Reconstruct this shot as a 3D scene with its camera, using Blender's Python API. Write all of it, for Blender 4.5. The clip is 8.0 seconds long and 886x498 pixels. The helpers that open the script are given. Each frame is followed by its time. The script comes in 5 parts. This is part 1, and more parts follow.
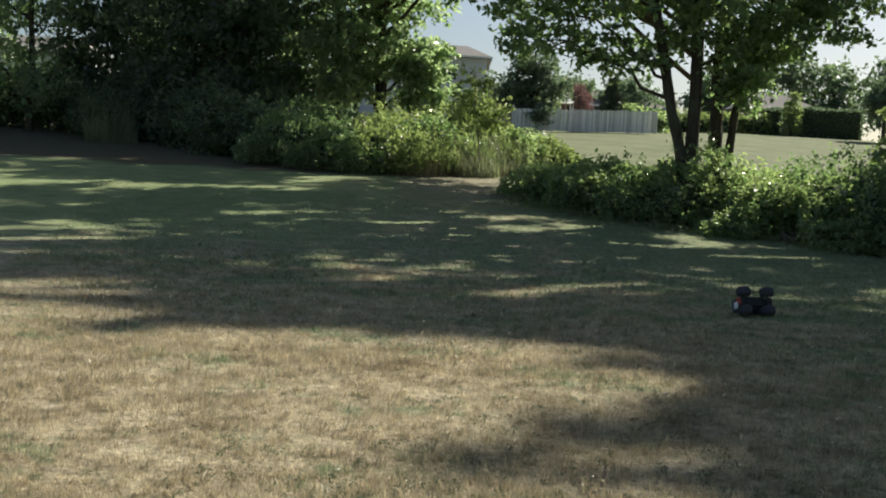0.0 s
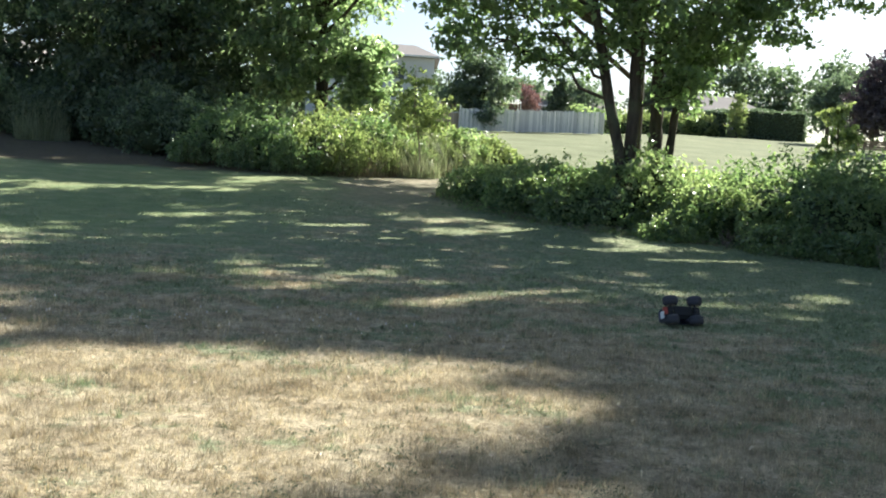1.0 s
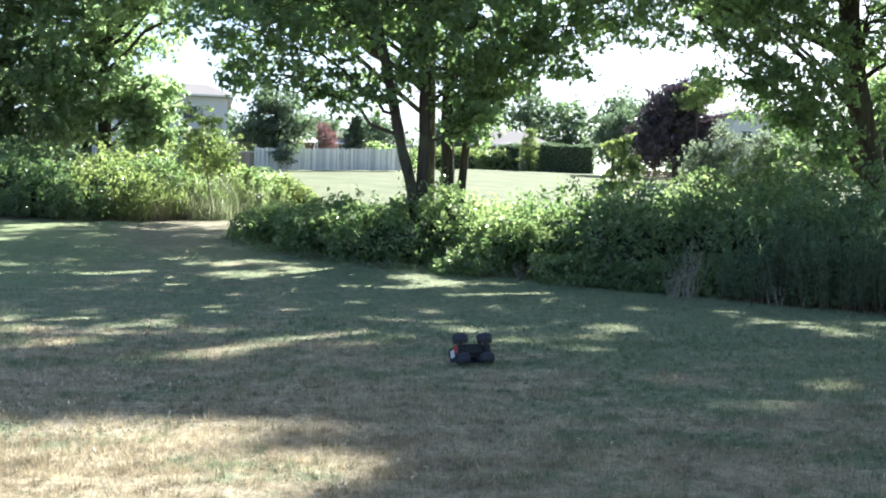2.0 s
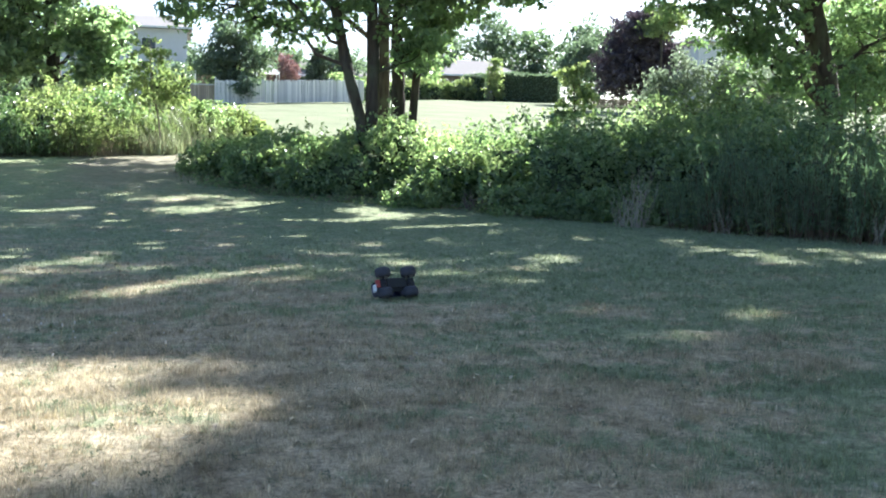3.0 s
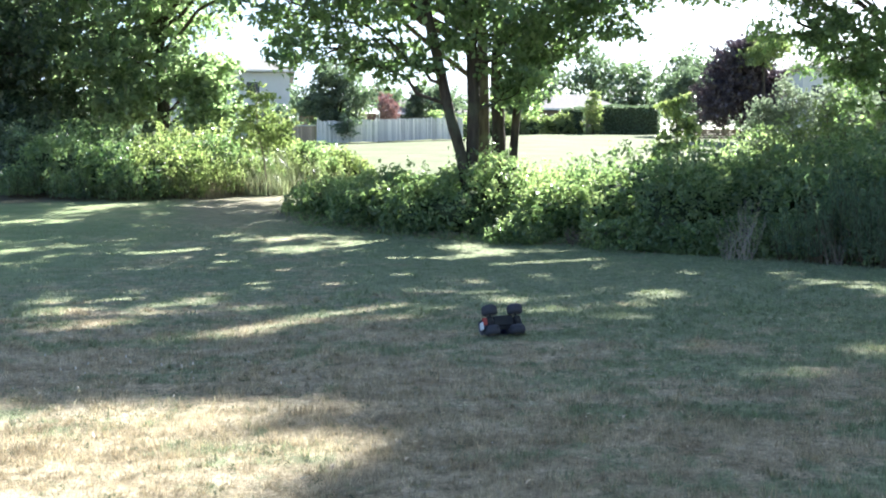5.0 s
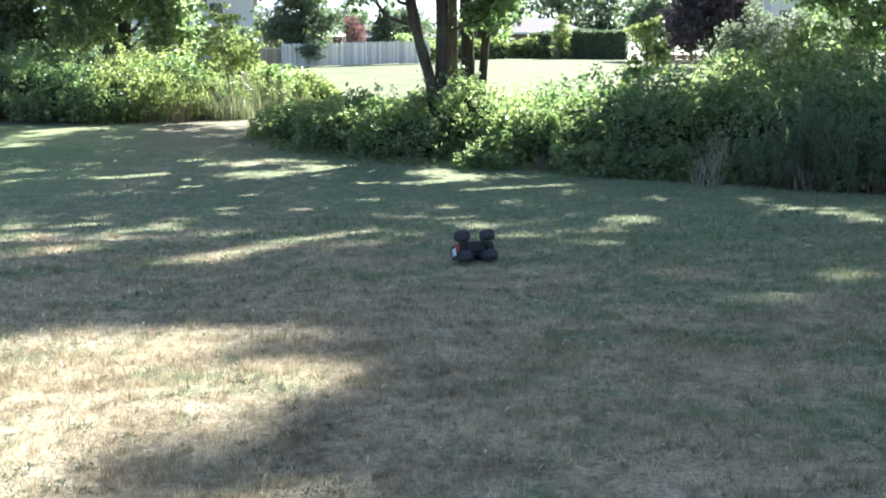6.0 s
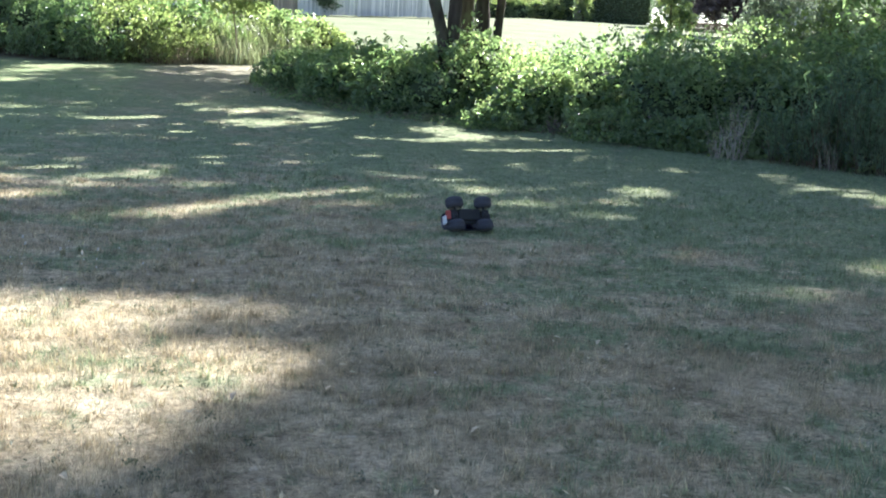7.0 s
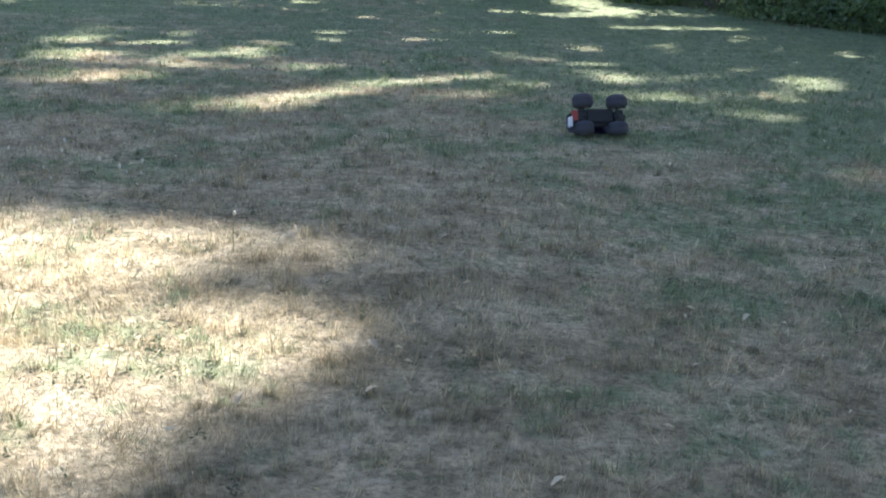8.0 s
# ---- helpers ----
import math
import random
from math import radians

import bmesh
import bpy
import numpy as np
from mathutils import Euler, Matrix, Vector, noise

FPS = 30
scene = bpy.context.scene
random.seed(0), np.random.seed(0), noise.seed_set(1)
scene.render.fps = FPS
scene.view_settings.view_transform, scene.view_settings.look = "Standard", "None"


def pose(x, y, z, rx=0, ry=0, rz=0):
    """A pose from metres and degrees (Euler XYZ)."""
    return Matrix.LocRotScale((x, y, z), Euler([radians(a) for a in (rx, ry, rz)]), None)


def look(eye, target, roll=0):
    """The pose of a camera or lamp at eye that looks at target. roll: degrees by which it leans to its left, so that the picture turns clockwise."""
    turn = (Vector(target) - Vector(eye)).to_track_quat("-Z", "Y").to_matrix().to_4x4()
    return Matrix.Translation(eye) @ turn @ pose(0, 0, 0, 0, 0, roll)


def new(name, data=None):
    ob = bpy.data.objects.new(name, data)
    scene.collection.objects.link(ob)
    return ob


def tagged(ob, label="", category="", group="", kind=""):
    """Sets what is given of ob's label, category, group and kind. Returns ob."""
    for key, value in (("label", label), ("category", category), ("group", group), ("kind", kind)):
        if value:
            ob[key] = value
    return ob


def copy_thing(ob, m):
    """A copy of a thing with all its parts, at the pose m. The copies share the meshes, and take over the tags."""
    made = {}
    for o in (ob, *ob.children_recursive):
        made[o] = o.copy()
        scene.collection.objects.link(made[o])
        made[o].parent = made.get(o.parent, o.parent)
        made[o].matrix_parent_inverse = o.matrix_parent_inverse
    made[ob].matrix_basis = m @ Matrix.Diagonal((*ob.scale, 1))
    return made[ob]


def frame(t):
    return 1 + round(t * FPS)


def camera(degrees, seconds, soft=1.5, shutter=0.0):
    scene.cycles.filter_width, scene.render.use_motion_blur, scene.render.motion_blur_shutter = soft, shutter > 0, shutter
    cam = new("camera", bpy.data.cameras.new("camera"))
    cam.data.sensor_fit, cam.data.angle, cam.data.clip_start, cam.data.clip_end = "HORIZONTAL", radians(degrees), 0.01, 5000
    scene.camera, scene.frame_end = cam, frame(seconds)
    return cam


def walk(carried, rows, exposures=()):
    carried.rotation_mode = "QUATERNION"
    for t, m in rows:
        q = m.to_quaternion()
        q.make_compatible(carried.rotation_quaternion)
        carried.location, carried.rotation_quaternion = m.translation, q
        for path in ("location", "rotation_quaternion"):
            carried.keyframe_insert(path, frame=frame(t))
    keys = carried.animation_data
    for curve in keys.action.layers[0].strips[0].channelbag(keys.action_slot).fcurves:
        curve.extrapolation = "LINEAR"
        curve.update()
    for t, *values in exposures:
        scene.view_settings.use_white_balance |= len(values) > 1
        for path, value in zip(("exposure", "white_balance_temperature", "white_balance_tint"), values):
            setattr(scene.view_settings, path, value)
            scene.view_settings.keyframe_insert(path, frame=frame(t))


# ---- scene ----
cam = camera(44.1, 8.0, soft=1.95)
PATH = [
    (0, (0.018, 0.019, 1.339), (0.019, 2.015, 1.213), 3.4),
    (0.5, (0.229, 0.403, 1.408), (0.229, 2.401, 1.334), 4.0),
    (1, (0.424, 0.652, 1.402), (0.513, 2.646, 1.281), 3.6),
    (1.5, (0.554, 1.047, 1.442), (0.864, 3.022, 1.368), 3.5),
    (1.7, (0.604, 1.138, 1.417), (1.019, 3.094, 1.382), 1.5),
    (2.8, (1.212, 1.345, 1.42), (1.673, 3.288, 1.306), 2.0),
    (3, (1.283, 1.343, 1.429), (1.774, 3.276, 1.27), 1.0),
    (3.5, (1.248, 1.31, 1.435), (1.78, 3.231, 1.27), 0.3),
    (4, (1.251, 1.332, 1.422), (1.719, 3.272, 1.307), -0.8),
    (4.5, (1.228, 1.335, 1.43), (1.585, 3.3, 1.323), -0.1),
    (4.7, (1.22, 1.318, 1.444), (1.535, 3.291, 1.352), -0.1),
    (5.8, (1.209, 1.345, 1.474), (1.537, 3.309, 1.293), -0.6),
    (6, (1.18, 1.474, 1.446), (1.551, 3.426, 1.214), -0.0),
    (6.5, (1.305, 1.993, 1.463), (1.775, 3.896, 1.067), 4.1),
    (7, (1.573, 2.508, 1.405), (1.926, 4.453, 1.097), 3.0),
    (7.5, (1.804, 3.213, 1.383), (2.103, 5.15, 0.982), 6.5),
    (8, (1.986, 3.864, 1.485), (2.084, 5.783, 0.929), 3.4),
]
walk(cam, [(t, look(eye, target, roll)) for t, eye, target, roll in PATH], [(0.0, 0.6, 6480, 9), (0.5, 1.08, 6400, 10), (1.0, 1.5, 6200, 11), (1.5, 1.8, 5950, 12), (3.0, 2.12, 5650, 13), (4.5, 2.26, 5800, 13), (6.0, 2.2, 5800, 14), (6.5, 2.1, 5800, 14), (7.0, 2.2, 5750, 15), (8.0, 2.26, 5900, 17)])

# ---------------------------------------------------------------- light
SUN_AZ = Vector((0.66, 0.75, 0.0)).normalized()
SUN_EL = radians(38.0)
world = bpy.data.worlds.new("world")
scene.world = world
world.use_nodes = True
wn = world.node_tree.nodes
sky = wn.new("ShaderNodeTexSky")
sky.sky_type = "NISHITA"
sky.sun_disc = False
sky.sun_elevation = SUN_EL
sky.sun_rotation = math.atan2(SUN_AZ.x, SUN_AZ.y)
sky.air_density, sky.dust_density, sky.ozone_density = 1.0, 1.6, 1.6
world.node_tree.links.new(sky.outputs[0], wn["Background"].inputs[0])
wn["Background"].inputs[1].default_value = 0.058
sun_data = bpy.data.lights.new("sun", "SUN")
sun_data.energy, sun_data.angle, sun_data.color = 5.0, radians(0.8), (1.0, 0.94, 0.83)
sun = new("sun", sun_data)
sun_dir = Vector((SUN_AZ.x * math.cos(SUN_EL), SUN_AZ.y * math.cos(SUN_EL), math.sin(SUN_EL)))
sun.matrix_world = look(sun_dir * 60, (0, 0, 0))

# ---------------------------------------------------------------- materials


class Nodes:
    """A small builder for node materials."""

    def __init__(self, name):
        self.mat = bpy.data.materials.new(name)
        self.mat.use_nodes = True
        self.t = self.mat.node_tree
        self.n = self.t.nodes
        self.bsdf = self.n["Principled BSDF"]
        self.out = self.n["Material Output"]
        self.pos = self.n.new("ShaderNodeNewGeometry")

    def link(self, a, b):
        self.t.links.new(a, b)

    def noise(self, scale, detail=4.0, rough=0.55, stretch=None, local=False):
        v = self.n.new("ShaderNodeTexNoise")
        v.inputs["Scale"].default_value = scale
        v.inputs["Detail"].default_value = detail
        v.inputs["Roughness"].default_value = rough
        src = self.pos.outputs["Position"]
        if local:
            src = self.n.new("ShaderNodeTexCoord").outputs["Object"]
        if stretch:
            m = self.n.new("ShaderNodeMapping")
            m.inputs["Scale"].default_value = stretch
            self.link(src, m.inputs[0])
            src = m.outputs[0]
        self.link(src, v.inputs["Vector"])
        return v.outputs["Fac"]

    def ramp(self, fac, stops):
        r = self.n.new("ShaderNodeValToRGB")
        el = r.color_ramp.elements
        while len(el) < len(stops):
            el.new(0.5)
        for e, (p, c) in zip(el, stops):
            e.position = p
            e.color = (*c, 1) if len(c) == 3 else c
        self.link(fac, r.inputs[0])
        return r.outputs[0]

    def mix(self, fac, a, b, kind="MIX"):
        m = self.n.new("ShaderNodeMix")
        m.data_type, m.blend_type = "RGBA", kind
        for sock, v in ((m.inputs[0], fac), (m.inputs[6], a), (m.inputs[7], b)):
            if isinstance(v, (int, float)):
                sock.default_value = v
            elif isinstance(v, tuple):
                sock.default_value = (*v, 1)
            else:
                self.link(v, sock)
        return m.outputs[2]

    def maths(self, op, a, b=0.0, clamp=False):
        m = self.n.new("ShaderNodeMath")
        m.operation, m.use_clamp = op, clamp
        for sock, v in ((m.inputs[0], a), (m.inputs[1], b)):
            if isinstance(v, (int, float)):
                sock.default_value = v
            else:
                self.link(v, sock)
        return m.outputs[0]

    def span(self, v, a, b):
        m = self.n.new("ShaderNodeMapRange")
        m.interpolation_type = "SMOOTHSTEP"
        m.inputs[1].default_value, m.inputs[2].default_value = a, b
        self.link(v, m.inputs[0])
        return m.outputs[0]

    def axis(self, k):
        s = self.n.new("ShaderNodeSeparateXYZ")
        self.link(self.pos.outputs["Position"], s.inputs[0])
        return s.outputs[k]

    def island(self):
        return self.pos.outputs["Random Per Island"]

    def single(self):
        return self.n.new("ShaderNodeObjectInfo").outputs["Random"]

    def bump(self, h, strength=0.4, dist=0.02):
        b = self.n.new("ShaderNodeBump")
        b.inputs["Strength"].default_value, b.inputs["Distance"].default_value = strength, dist
        self.link(h, b.inputs["Height"])
        self.link(b.outputs[0], self.bsdf.inputs["Normal"])

    def done(self, colour=None, rough=0.7, spec=0.3, metal=0.0):
        b = self.bsdf
        if isinstance(colour, tuple):
            b.inputs["Base Color"].default_value = (*colour, 1)
        elif colour is not None:
            self.link(colour, b.inputs["Base Color"])
        b.inputs["Roughness"].default_value = rough
        b.inputs["Specular IOR Level"].default_value = spec
        b.inputs["Metallic"].default_value = metal
        return self.mat


def leaf_material(name, dark, mid, light, through_gain=(1.35, 1.55, 0.95), translucent=0.42, rough=0.4, big=1.1, spec=0.5):
    """Thin leaves: a glossy diffuse face and light that passes through."""
    w = Nodes(name)
    c = w.ramp(w.island(), [(0.0, dark), (0.25, dark), (0.62, mid), (1.0, light)])
    c = w.mix(w.span(w.noise(big, 3), 0.35, 0.68), c, w.mix(0.6, c, light))
    w.done(c, rough, spec)
    tr = w.n.new("ShaderNodeBsdfTranslucent")
    w.link(w.mix(1.0, c, through_gain, "MULTIPLY"), tr.inputs[0])
    mx = w.n.new("ShaderNodeMixShader")
    mx.inputs[0].default_value = translucent
    w.link(w.bsdf.outputs[0], mx.inputs[1])
    w.link(tr.outputs[0], mx.inputs[2])
    w.link(mx.outputs[0], w.out.inputs["Surface"])
    return w.mat


def lawn_colours(w, blades):
    """Straw and green in patches over the lawn; the mown field beyond is a greener yellow."""
    straw = w.ramp(w.noise(2.3, 6), [(0.3, (0.32, 0.27, 0.18)), (0.5, (0.46, 0.40, 0.275)), (0.72, (0.60, 0.535, 0.385))])
    green = w.ramp(w.noise(3.1, 5), [(0.3, (0.21, 0.27, 0.15)), (0.55, (0.28, 0.335, 0.20)), (0.8, (0.375, 0.40, 0.26))])
    y = w.axis(1)
    spread = w.maths("ADD", w.noise(0.75, 6, 0.66), w.maths("ADD", w.maths("MULTIPLY", w.span(y, 7.0, 19.0), 0.17), w.maths("MULTIPLY", w.span(w.axis(0), 1.5, 6.0), 0.12)))
    spread = w.maths("ADD", spread, w.maths("MULTIPLY", w.maths("SUBTRACT", w.noise(5.0, 4, 0.6), 0.5), 0.5))
    spread = w.maths("SUBTRACT", spread, 0.04)
    greenness = w.span(spread, 0.49, 0.67)
    if blades:
        r = w.island()
        pick = w.maths("ADD", w.maths("MULTIPLY", greenness, 0.75), w.maths("MULTIPLY", r, 0.55))
        c = w.mix(w.span(pick, 0.45, 0.75), straw, green)
        tone = w.ramp(w.maths("FRACT", w.maths("MULTIPLY", r, 17.3)), [(0.0, (0.7, 0.68, 0.65)), (0.35, (0.98, 0.98, 0.96)), (0.8, (1.15, 1.13, 1.08)), (1.0, (1.6, 1.56, 1.45))])
        c = w.mix(1.0, c, tone, "MULTIPLY")
    else:
        c = w.mix(w.maths("MULTIPLY", greenness, 0.85), straw, green)
        fine = w.ramp(w.noise(34.0, 4, 0.7), [(0.28, (0.38, 0.36, 0.33)), (0.5, (0.85, 0.84, 0.82)), (0.75, (1.3, 1.27, 1.2))])
        c = w.mix(1.0, c, fine, "MULTIPLY")
    mottle = w.ramp(w.noise(11.0, 4, 0.6), [(0.3, (0.66, 0.67, 0.64)), (0.5, (1.0, 1.0, 1.0)), (0.7, (1.3, 1.28, 1.24))])
    c = w.mix(1.0, c, mottle, "MULTIPLY")
    tuft = w.span(w.noise(6.5, 4, 0.65), 0.58, 0.67)
    c = w.mix(w.maths("MULTIPLY", tuft, 0.6), c, (0.115, 0.14, 0.075))
    speck = w.span(w.noise(24.0, 3, 0.6), 0.60, 0.68)
    c = w.mix(w.maths("MULTIPLY", speck, 0.5), c, (0.10, 0.105, 0.065))
    bleached = w.span(w.noise(5.3, 5, 0.68), 0.58, 0.70)
    c = w.mix(w.maths("MULTIPLY", bleached, 0.5), c, (0.66, 0.60, 0.46))
    lush = w.ramp(w.noise(1.7, 5, 0.6), [(0.3, (0.17, 0.235, 0.105)), (0.55, (0.24, 0.305, 0.14)), (0.75, (0.33, 0.365, 0.20))])
    c = w.mix(w.maths("MULTIPLY", w.span(w.maths("ADD", y, w.maths("MULTIPLY", w.noise(0.4, 3), 8.0)), 20.0, 27.0), w.maths("SUBTRACT", 0.75, w.maths("MULTIPLY", w.span(w.axis(0), -6.0, 1.0), 0.58))), c, lush)
    field = w.ramp(w.noise(0.35, 5), [(0.3, (0.15, 0.17, 0.095)), (0.6, (0.20, 0.22, 0.125)), (0.8, (0.26, 0.265, 0.165))])
    return w.mix(w.span(y, 36.0, 46.0), c, field)


def ground_material():
    w = Nodes("lawn_ground")
    c = lawn_colours(w, False)
    # trodden earth where the path leaves the lawn between the thickets
    x, y = w.axis(0), w.axis(1)
    wob = w.maths("MULTIPLY", w.noise(0.5, 3), 2.0)
    px = w.maths("ABSOLUTE", w.maths("SUBTRACT", w.maths("ADD", x, wob), 1.5))
    on = w.maths("SUBTRACT", 1.0, w.span(px, 0.9, 2.4))
    on = w.maths("MULTIPLY", on, w.maths("MULTIPLY", w.span(y, 26.0, 33.0), w.maths("SUBTRACT", 1.0, w.span(y, 44.0, 52.0))))
    earth = w.ramp(w.noise(6.0, 6), [(0.3, (0.19, 0.165, 0.12)), (0.55, (0.31, 0.275, 0.20)), (0.8, (0.42, 0.375, 0.28))])
    c = w.mix(w.maths("MULTIPLY", on, 0.8), c, earth)
    # dark brown litter colour under the stand of trees, painted in for the canopy's shade
    edge = w.maths("ADD", w.maths("SUBTRACT", y, 36.5), w.maths("MULTIPLY", w.noise(0.45, 4), 3.0))
    under = w.maths("MULTIPLY", w.span(edge, 0.0, 1.6), w.maths("SUBTRACT", 1.0, w.span(w.maths("ADD", x, wob), -3.5, -1.5)))
    under = w.maths("MULTIPLY", under, w.maths("SUBTRACT", 1.0, w.span(y, 66.0, 72.0)))
    litter = w.ramp(w.noise(11.0, 6, 0.7), [(0.3, (0.075, 0.062, 0.046)), (0.55, (0.135, 0.11, 0.08)), (0.8, (0.23, 0.19, 0.135))])
    c = w.mix(w.maths("MULTIPLY", under, 0.92), c, litter)
    w.bump(w.noise(28.0, 6, 0.7), 0.9, 0.03)
    return w.done(c, 0.95, 0.08)


def grass_material():
    w = Nodes("grass_blades")
    c = lawn_colours(w, True)
    w.done(c, 0.6, 0.2)
    tr = w.n.new("ShaderNodeBsdfTranslucent")
    w.link(c, tr.inputs[0])
    mx = w.n.new("ShaderNodeMixShader")
    mx.inputs[0].default_value = 0.35
    w.link(w.bsdf.outputs[0], mx.inputs[1])
    w.link(tr.outputs[0], mx.inputs[2])
    w.link(mx.outputs[0], w.out.inputs["Surface"])
    return w.mat


def bark_material(name, a, b):
    w = Nodes(name)
    h = w.noise(9.0, 6, 0.65, (1, 1, 0.18))
    c = w.ramp(h, [(0.3, a), (0.7, b)])
    c = w.mix(w.span(w.noise(1.3, 3), 0.5, 0.75), c, (0.10, 0.11, 0.07))
    w.bump(h, 0.9, 0.04)
    return w.done(c, 0.9, 0.15)


def plain_material(name, a, b, scale=6.0, rough=0.7, spec=0.3, metal=0.0, bump=0.2, stretch=None, vary=False):
    w = Nodes(name)
    h = w.noise(scale, 5, 0.6, stretch)
    c = w.mix(h, a, b)
    if vary:
        tone = w.ramp(w.single(), [(0.0, (0.72, 0.72, 0.72)), (0.5, (1.0, 1.0, 1.0)), (1.0, (1.22, 1.2, 1.17))])
        c = w.mix(1.0, c, tone, "MULTIPLY")
    if bump:
        w.bump(h, bump, 0.01)
    return w.done(c, rough, spec, metal)


GROUND = ground_material()
GRASS = grass_material()
BARK = bark_material("bark", (0.03, 0.024, 0.019), (0.105, 0.088, 0.07))
TWIG = bark_material("twig", (0.06, 0.045, 0.03), (0.16, 0.12, 0.08))
LEAF_TREE = leaf_material("leaf_maple", (0.085, 0.128, 0.075), (0.15, 0.205, 0.118), (0.24, 0.295, 0.17), (1.7, 1.95, 1.15), translucent=0.62, spec=0.9, rough=0.33)
LEAF_STAND = leaf_material("leaf_stand", (0.105, 0.155, 0.092), (0.18, 0.235, 0.145), (0.31, 0.36, 0.24), (1.75, 1.95, 1.3), translucent=0.62, spec=1.0, rough=0.3)
# dark leaf of the stand and its undergrowth, with their shade in the colour
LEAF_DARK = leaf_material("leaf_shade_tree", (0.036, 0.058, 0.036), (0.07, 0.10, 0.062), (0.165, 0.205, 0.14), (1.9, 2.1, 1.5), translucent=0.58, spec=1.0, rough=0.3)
LEAF_BRAMBLE = leaf_material("leaf_bramble", (0.10, 0.155, 0.086), (0.17, 0.24, 0.138), (0.285, 0.335, 0.205), (1.75, 1.85, 1.1), spec=0.9, rough=0.3, translucent=0.6)
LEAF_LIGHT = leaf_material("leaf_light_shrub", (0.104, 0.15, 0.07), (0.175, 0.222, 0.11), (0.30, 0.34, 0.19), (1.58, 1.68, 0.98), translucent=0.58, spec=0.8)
LEAF_PALE = leaf_material("leaf_pale_shrub", (0.13, 0.165, 0.12), (0.19, 0.225, 0.165), (0.27, 0.30, 0.225), (1.3, 1.4, 1.15), translucent=0.5)
# plum leaf, lightened so that distance haze is in the colour
LEAF_PLUM = leaf_material("leaf_plum", (0.055, 0.044, 0.055), (0.085, 0.068, 0.08), (0.125, 0.10, 0.112), (1.1, 1.0, 1.05), 0.25)
LEAF_RED = leaf_material("leaf_red", (0.16, 0.10, 0.10), (0.23, 0.15, 0.145), (0.31, 0.22, 0.21), (1.2, 0.9, 0.8), 0.3)
LEAF_CONIFER = leaf_material("leaf_conifer", (0.026, 0.044, 0.026), (0.042, 0.066, 0.038), (0.07, 0.10, 0.056), translucent=0.15)
# far hedge and tree leaves: haze is painted in as a paler, bluer green
LEAF_HAZY = leaf_material("leaf_hazy", (0.095, 0.13, 0.10), (0.135, 0.17, 0.135), (0.19, 0.23, 0.18), translucent=0.5)
LEAF_FAR = leaf_material("leaf_far", (0.085, 0.125, 0.085), (0.14, 0.185, 0.125), (0.21, 0.26, 0.175), translucent=0.45)
LEAF_WEED = leaf_material("leaf_weed", (0.092, 0.152, 0.105), (0.148, 0.22, 0.145), (0.24, 0.31, 0.21), (1.4, 1.6, 1.0), translucent=0.5)
LEAF_STRAW = leaf_material("leaf_straw", (0.21, 0.175, 0.115), (0.31, 0.265, 0.18), (0.42, 0.37, 0.26), (1.05, 1.05, 0.9), 0.3)
LEAF_LAWNWEED = leaf_material("leaf_lawn_weed", (0.095, 0.11, 0.07), (0.14, 0.16, 0.10), (0.23, 0.25, 0.16), (1.1, 1.2, 0.9), translucent=0.25)
LITTER = leaf_material("pale_litter", (0.34, 0.28, 0.17), (0.56, 0.48, 0.31), (0.78, 0.70, 0.49), (1.0, 1.0, 0.9), 0.2)
STALK = leaf_material("dead_stalk", (0.22, 0.185, 0.14), (0.33, 0.285, 0.22), (0.44, 0.39, 0.31), (1.0, 1.0, 0.9), 0.1)
OLDCANE = leaf_material("old_cane", (0.10, 0.075, 0.06), (0.17, 0.13, 0.105), (0.27, 0.22, 0.18), (1.1, 1.0, 0.9), 0.2)
# darker bramble leaf: painted shade in the thicket, a second tone in the bank
LEAF_DIMBRAMBLE = leaf_material("leaf_dim_bramble", (0.075, 0.122, 0.066), (0.132, 0.195, 0.105), (0.24, 0.295, 0.17), (1.6, 1.85, 1.05), spec=0.9, rough=0.3, translucent=0.5)
LEAF_TALLGRASS = leaf_material("leaf_tall_grass", (0.15, 0.185, 0.10), (0.24, 0.28, 0.165), (0.38, 0.41, 0.28), (1.15, 1.2, 0.9), 0.35)
# inner shade of bushes and hedges, put into a dark colour
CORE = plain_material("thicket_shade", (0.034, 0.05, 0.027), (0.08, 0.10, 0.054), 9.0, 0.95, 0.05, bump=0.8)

# ---------------------------------------------------------------- mesh helpers


def softplus(d, s):
    return np.where(d > 30 * s, d, s * np.log1p(np.exp(np.minimum(d / s, 30.0))))


def height(x, y):
    """The ground: a level lawn that turns into a gentle rise, levelling off by the houses."""
    x, y = np.asarray(x, float), np.asarray(y, float)
    brow = 96.0 + 11.0 * np.clip((x - 19.0) / 8.0, 0, 1)
    h = 0.0905 * (softplus(y - 21.5, 1.6) - softplus(y - brow, 3.0))
    h = h - 0.38 * np.clip((16.0 - x) / 10.0, 0, 1) * np.clip((y - 45.0) / 40.0, 0, 1)
    h = h + 0.012 * np.sin(0.9 * x + 0.6) * np.sin(0.7 * y + 1.1) + 0.004 * np.sin(2.3 * x - 1.7 * y)
    return h


def hz(x, y):
    return float(height(x, y))


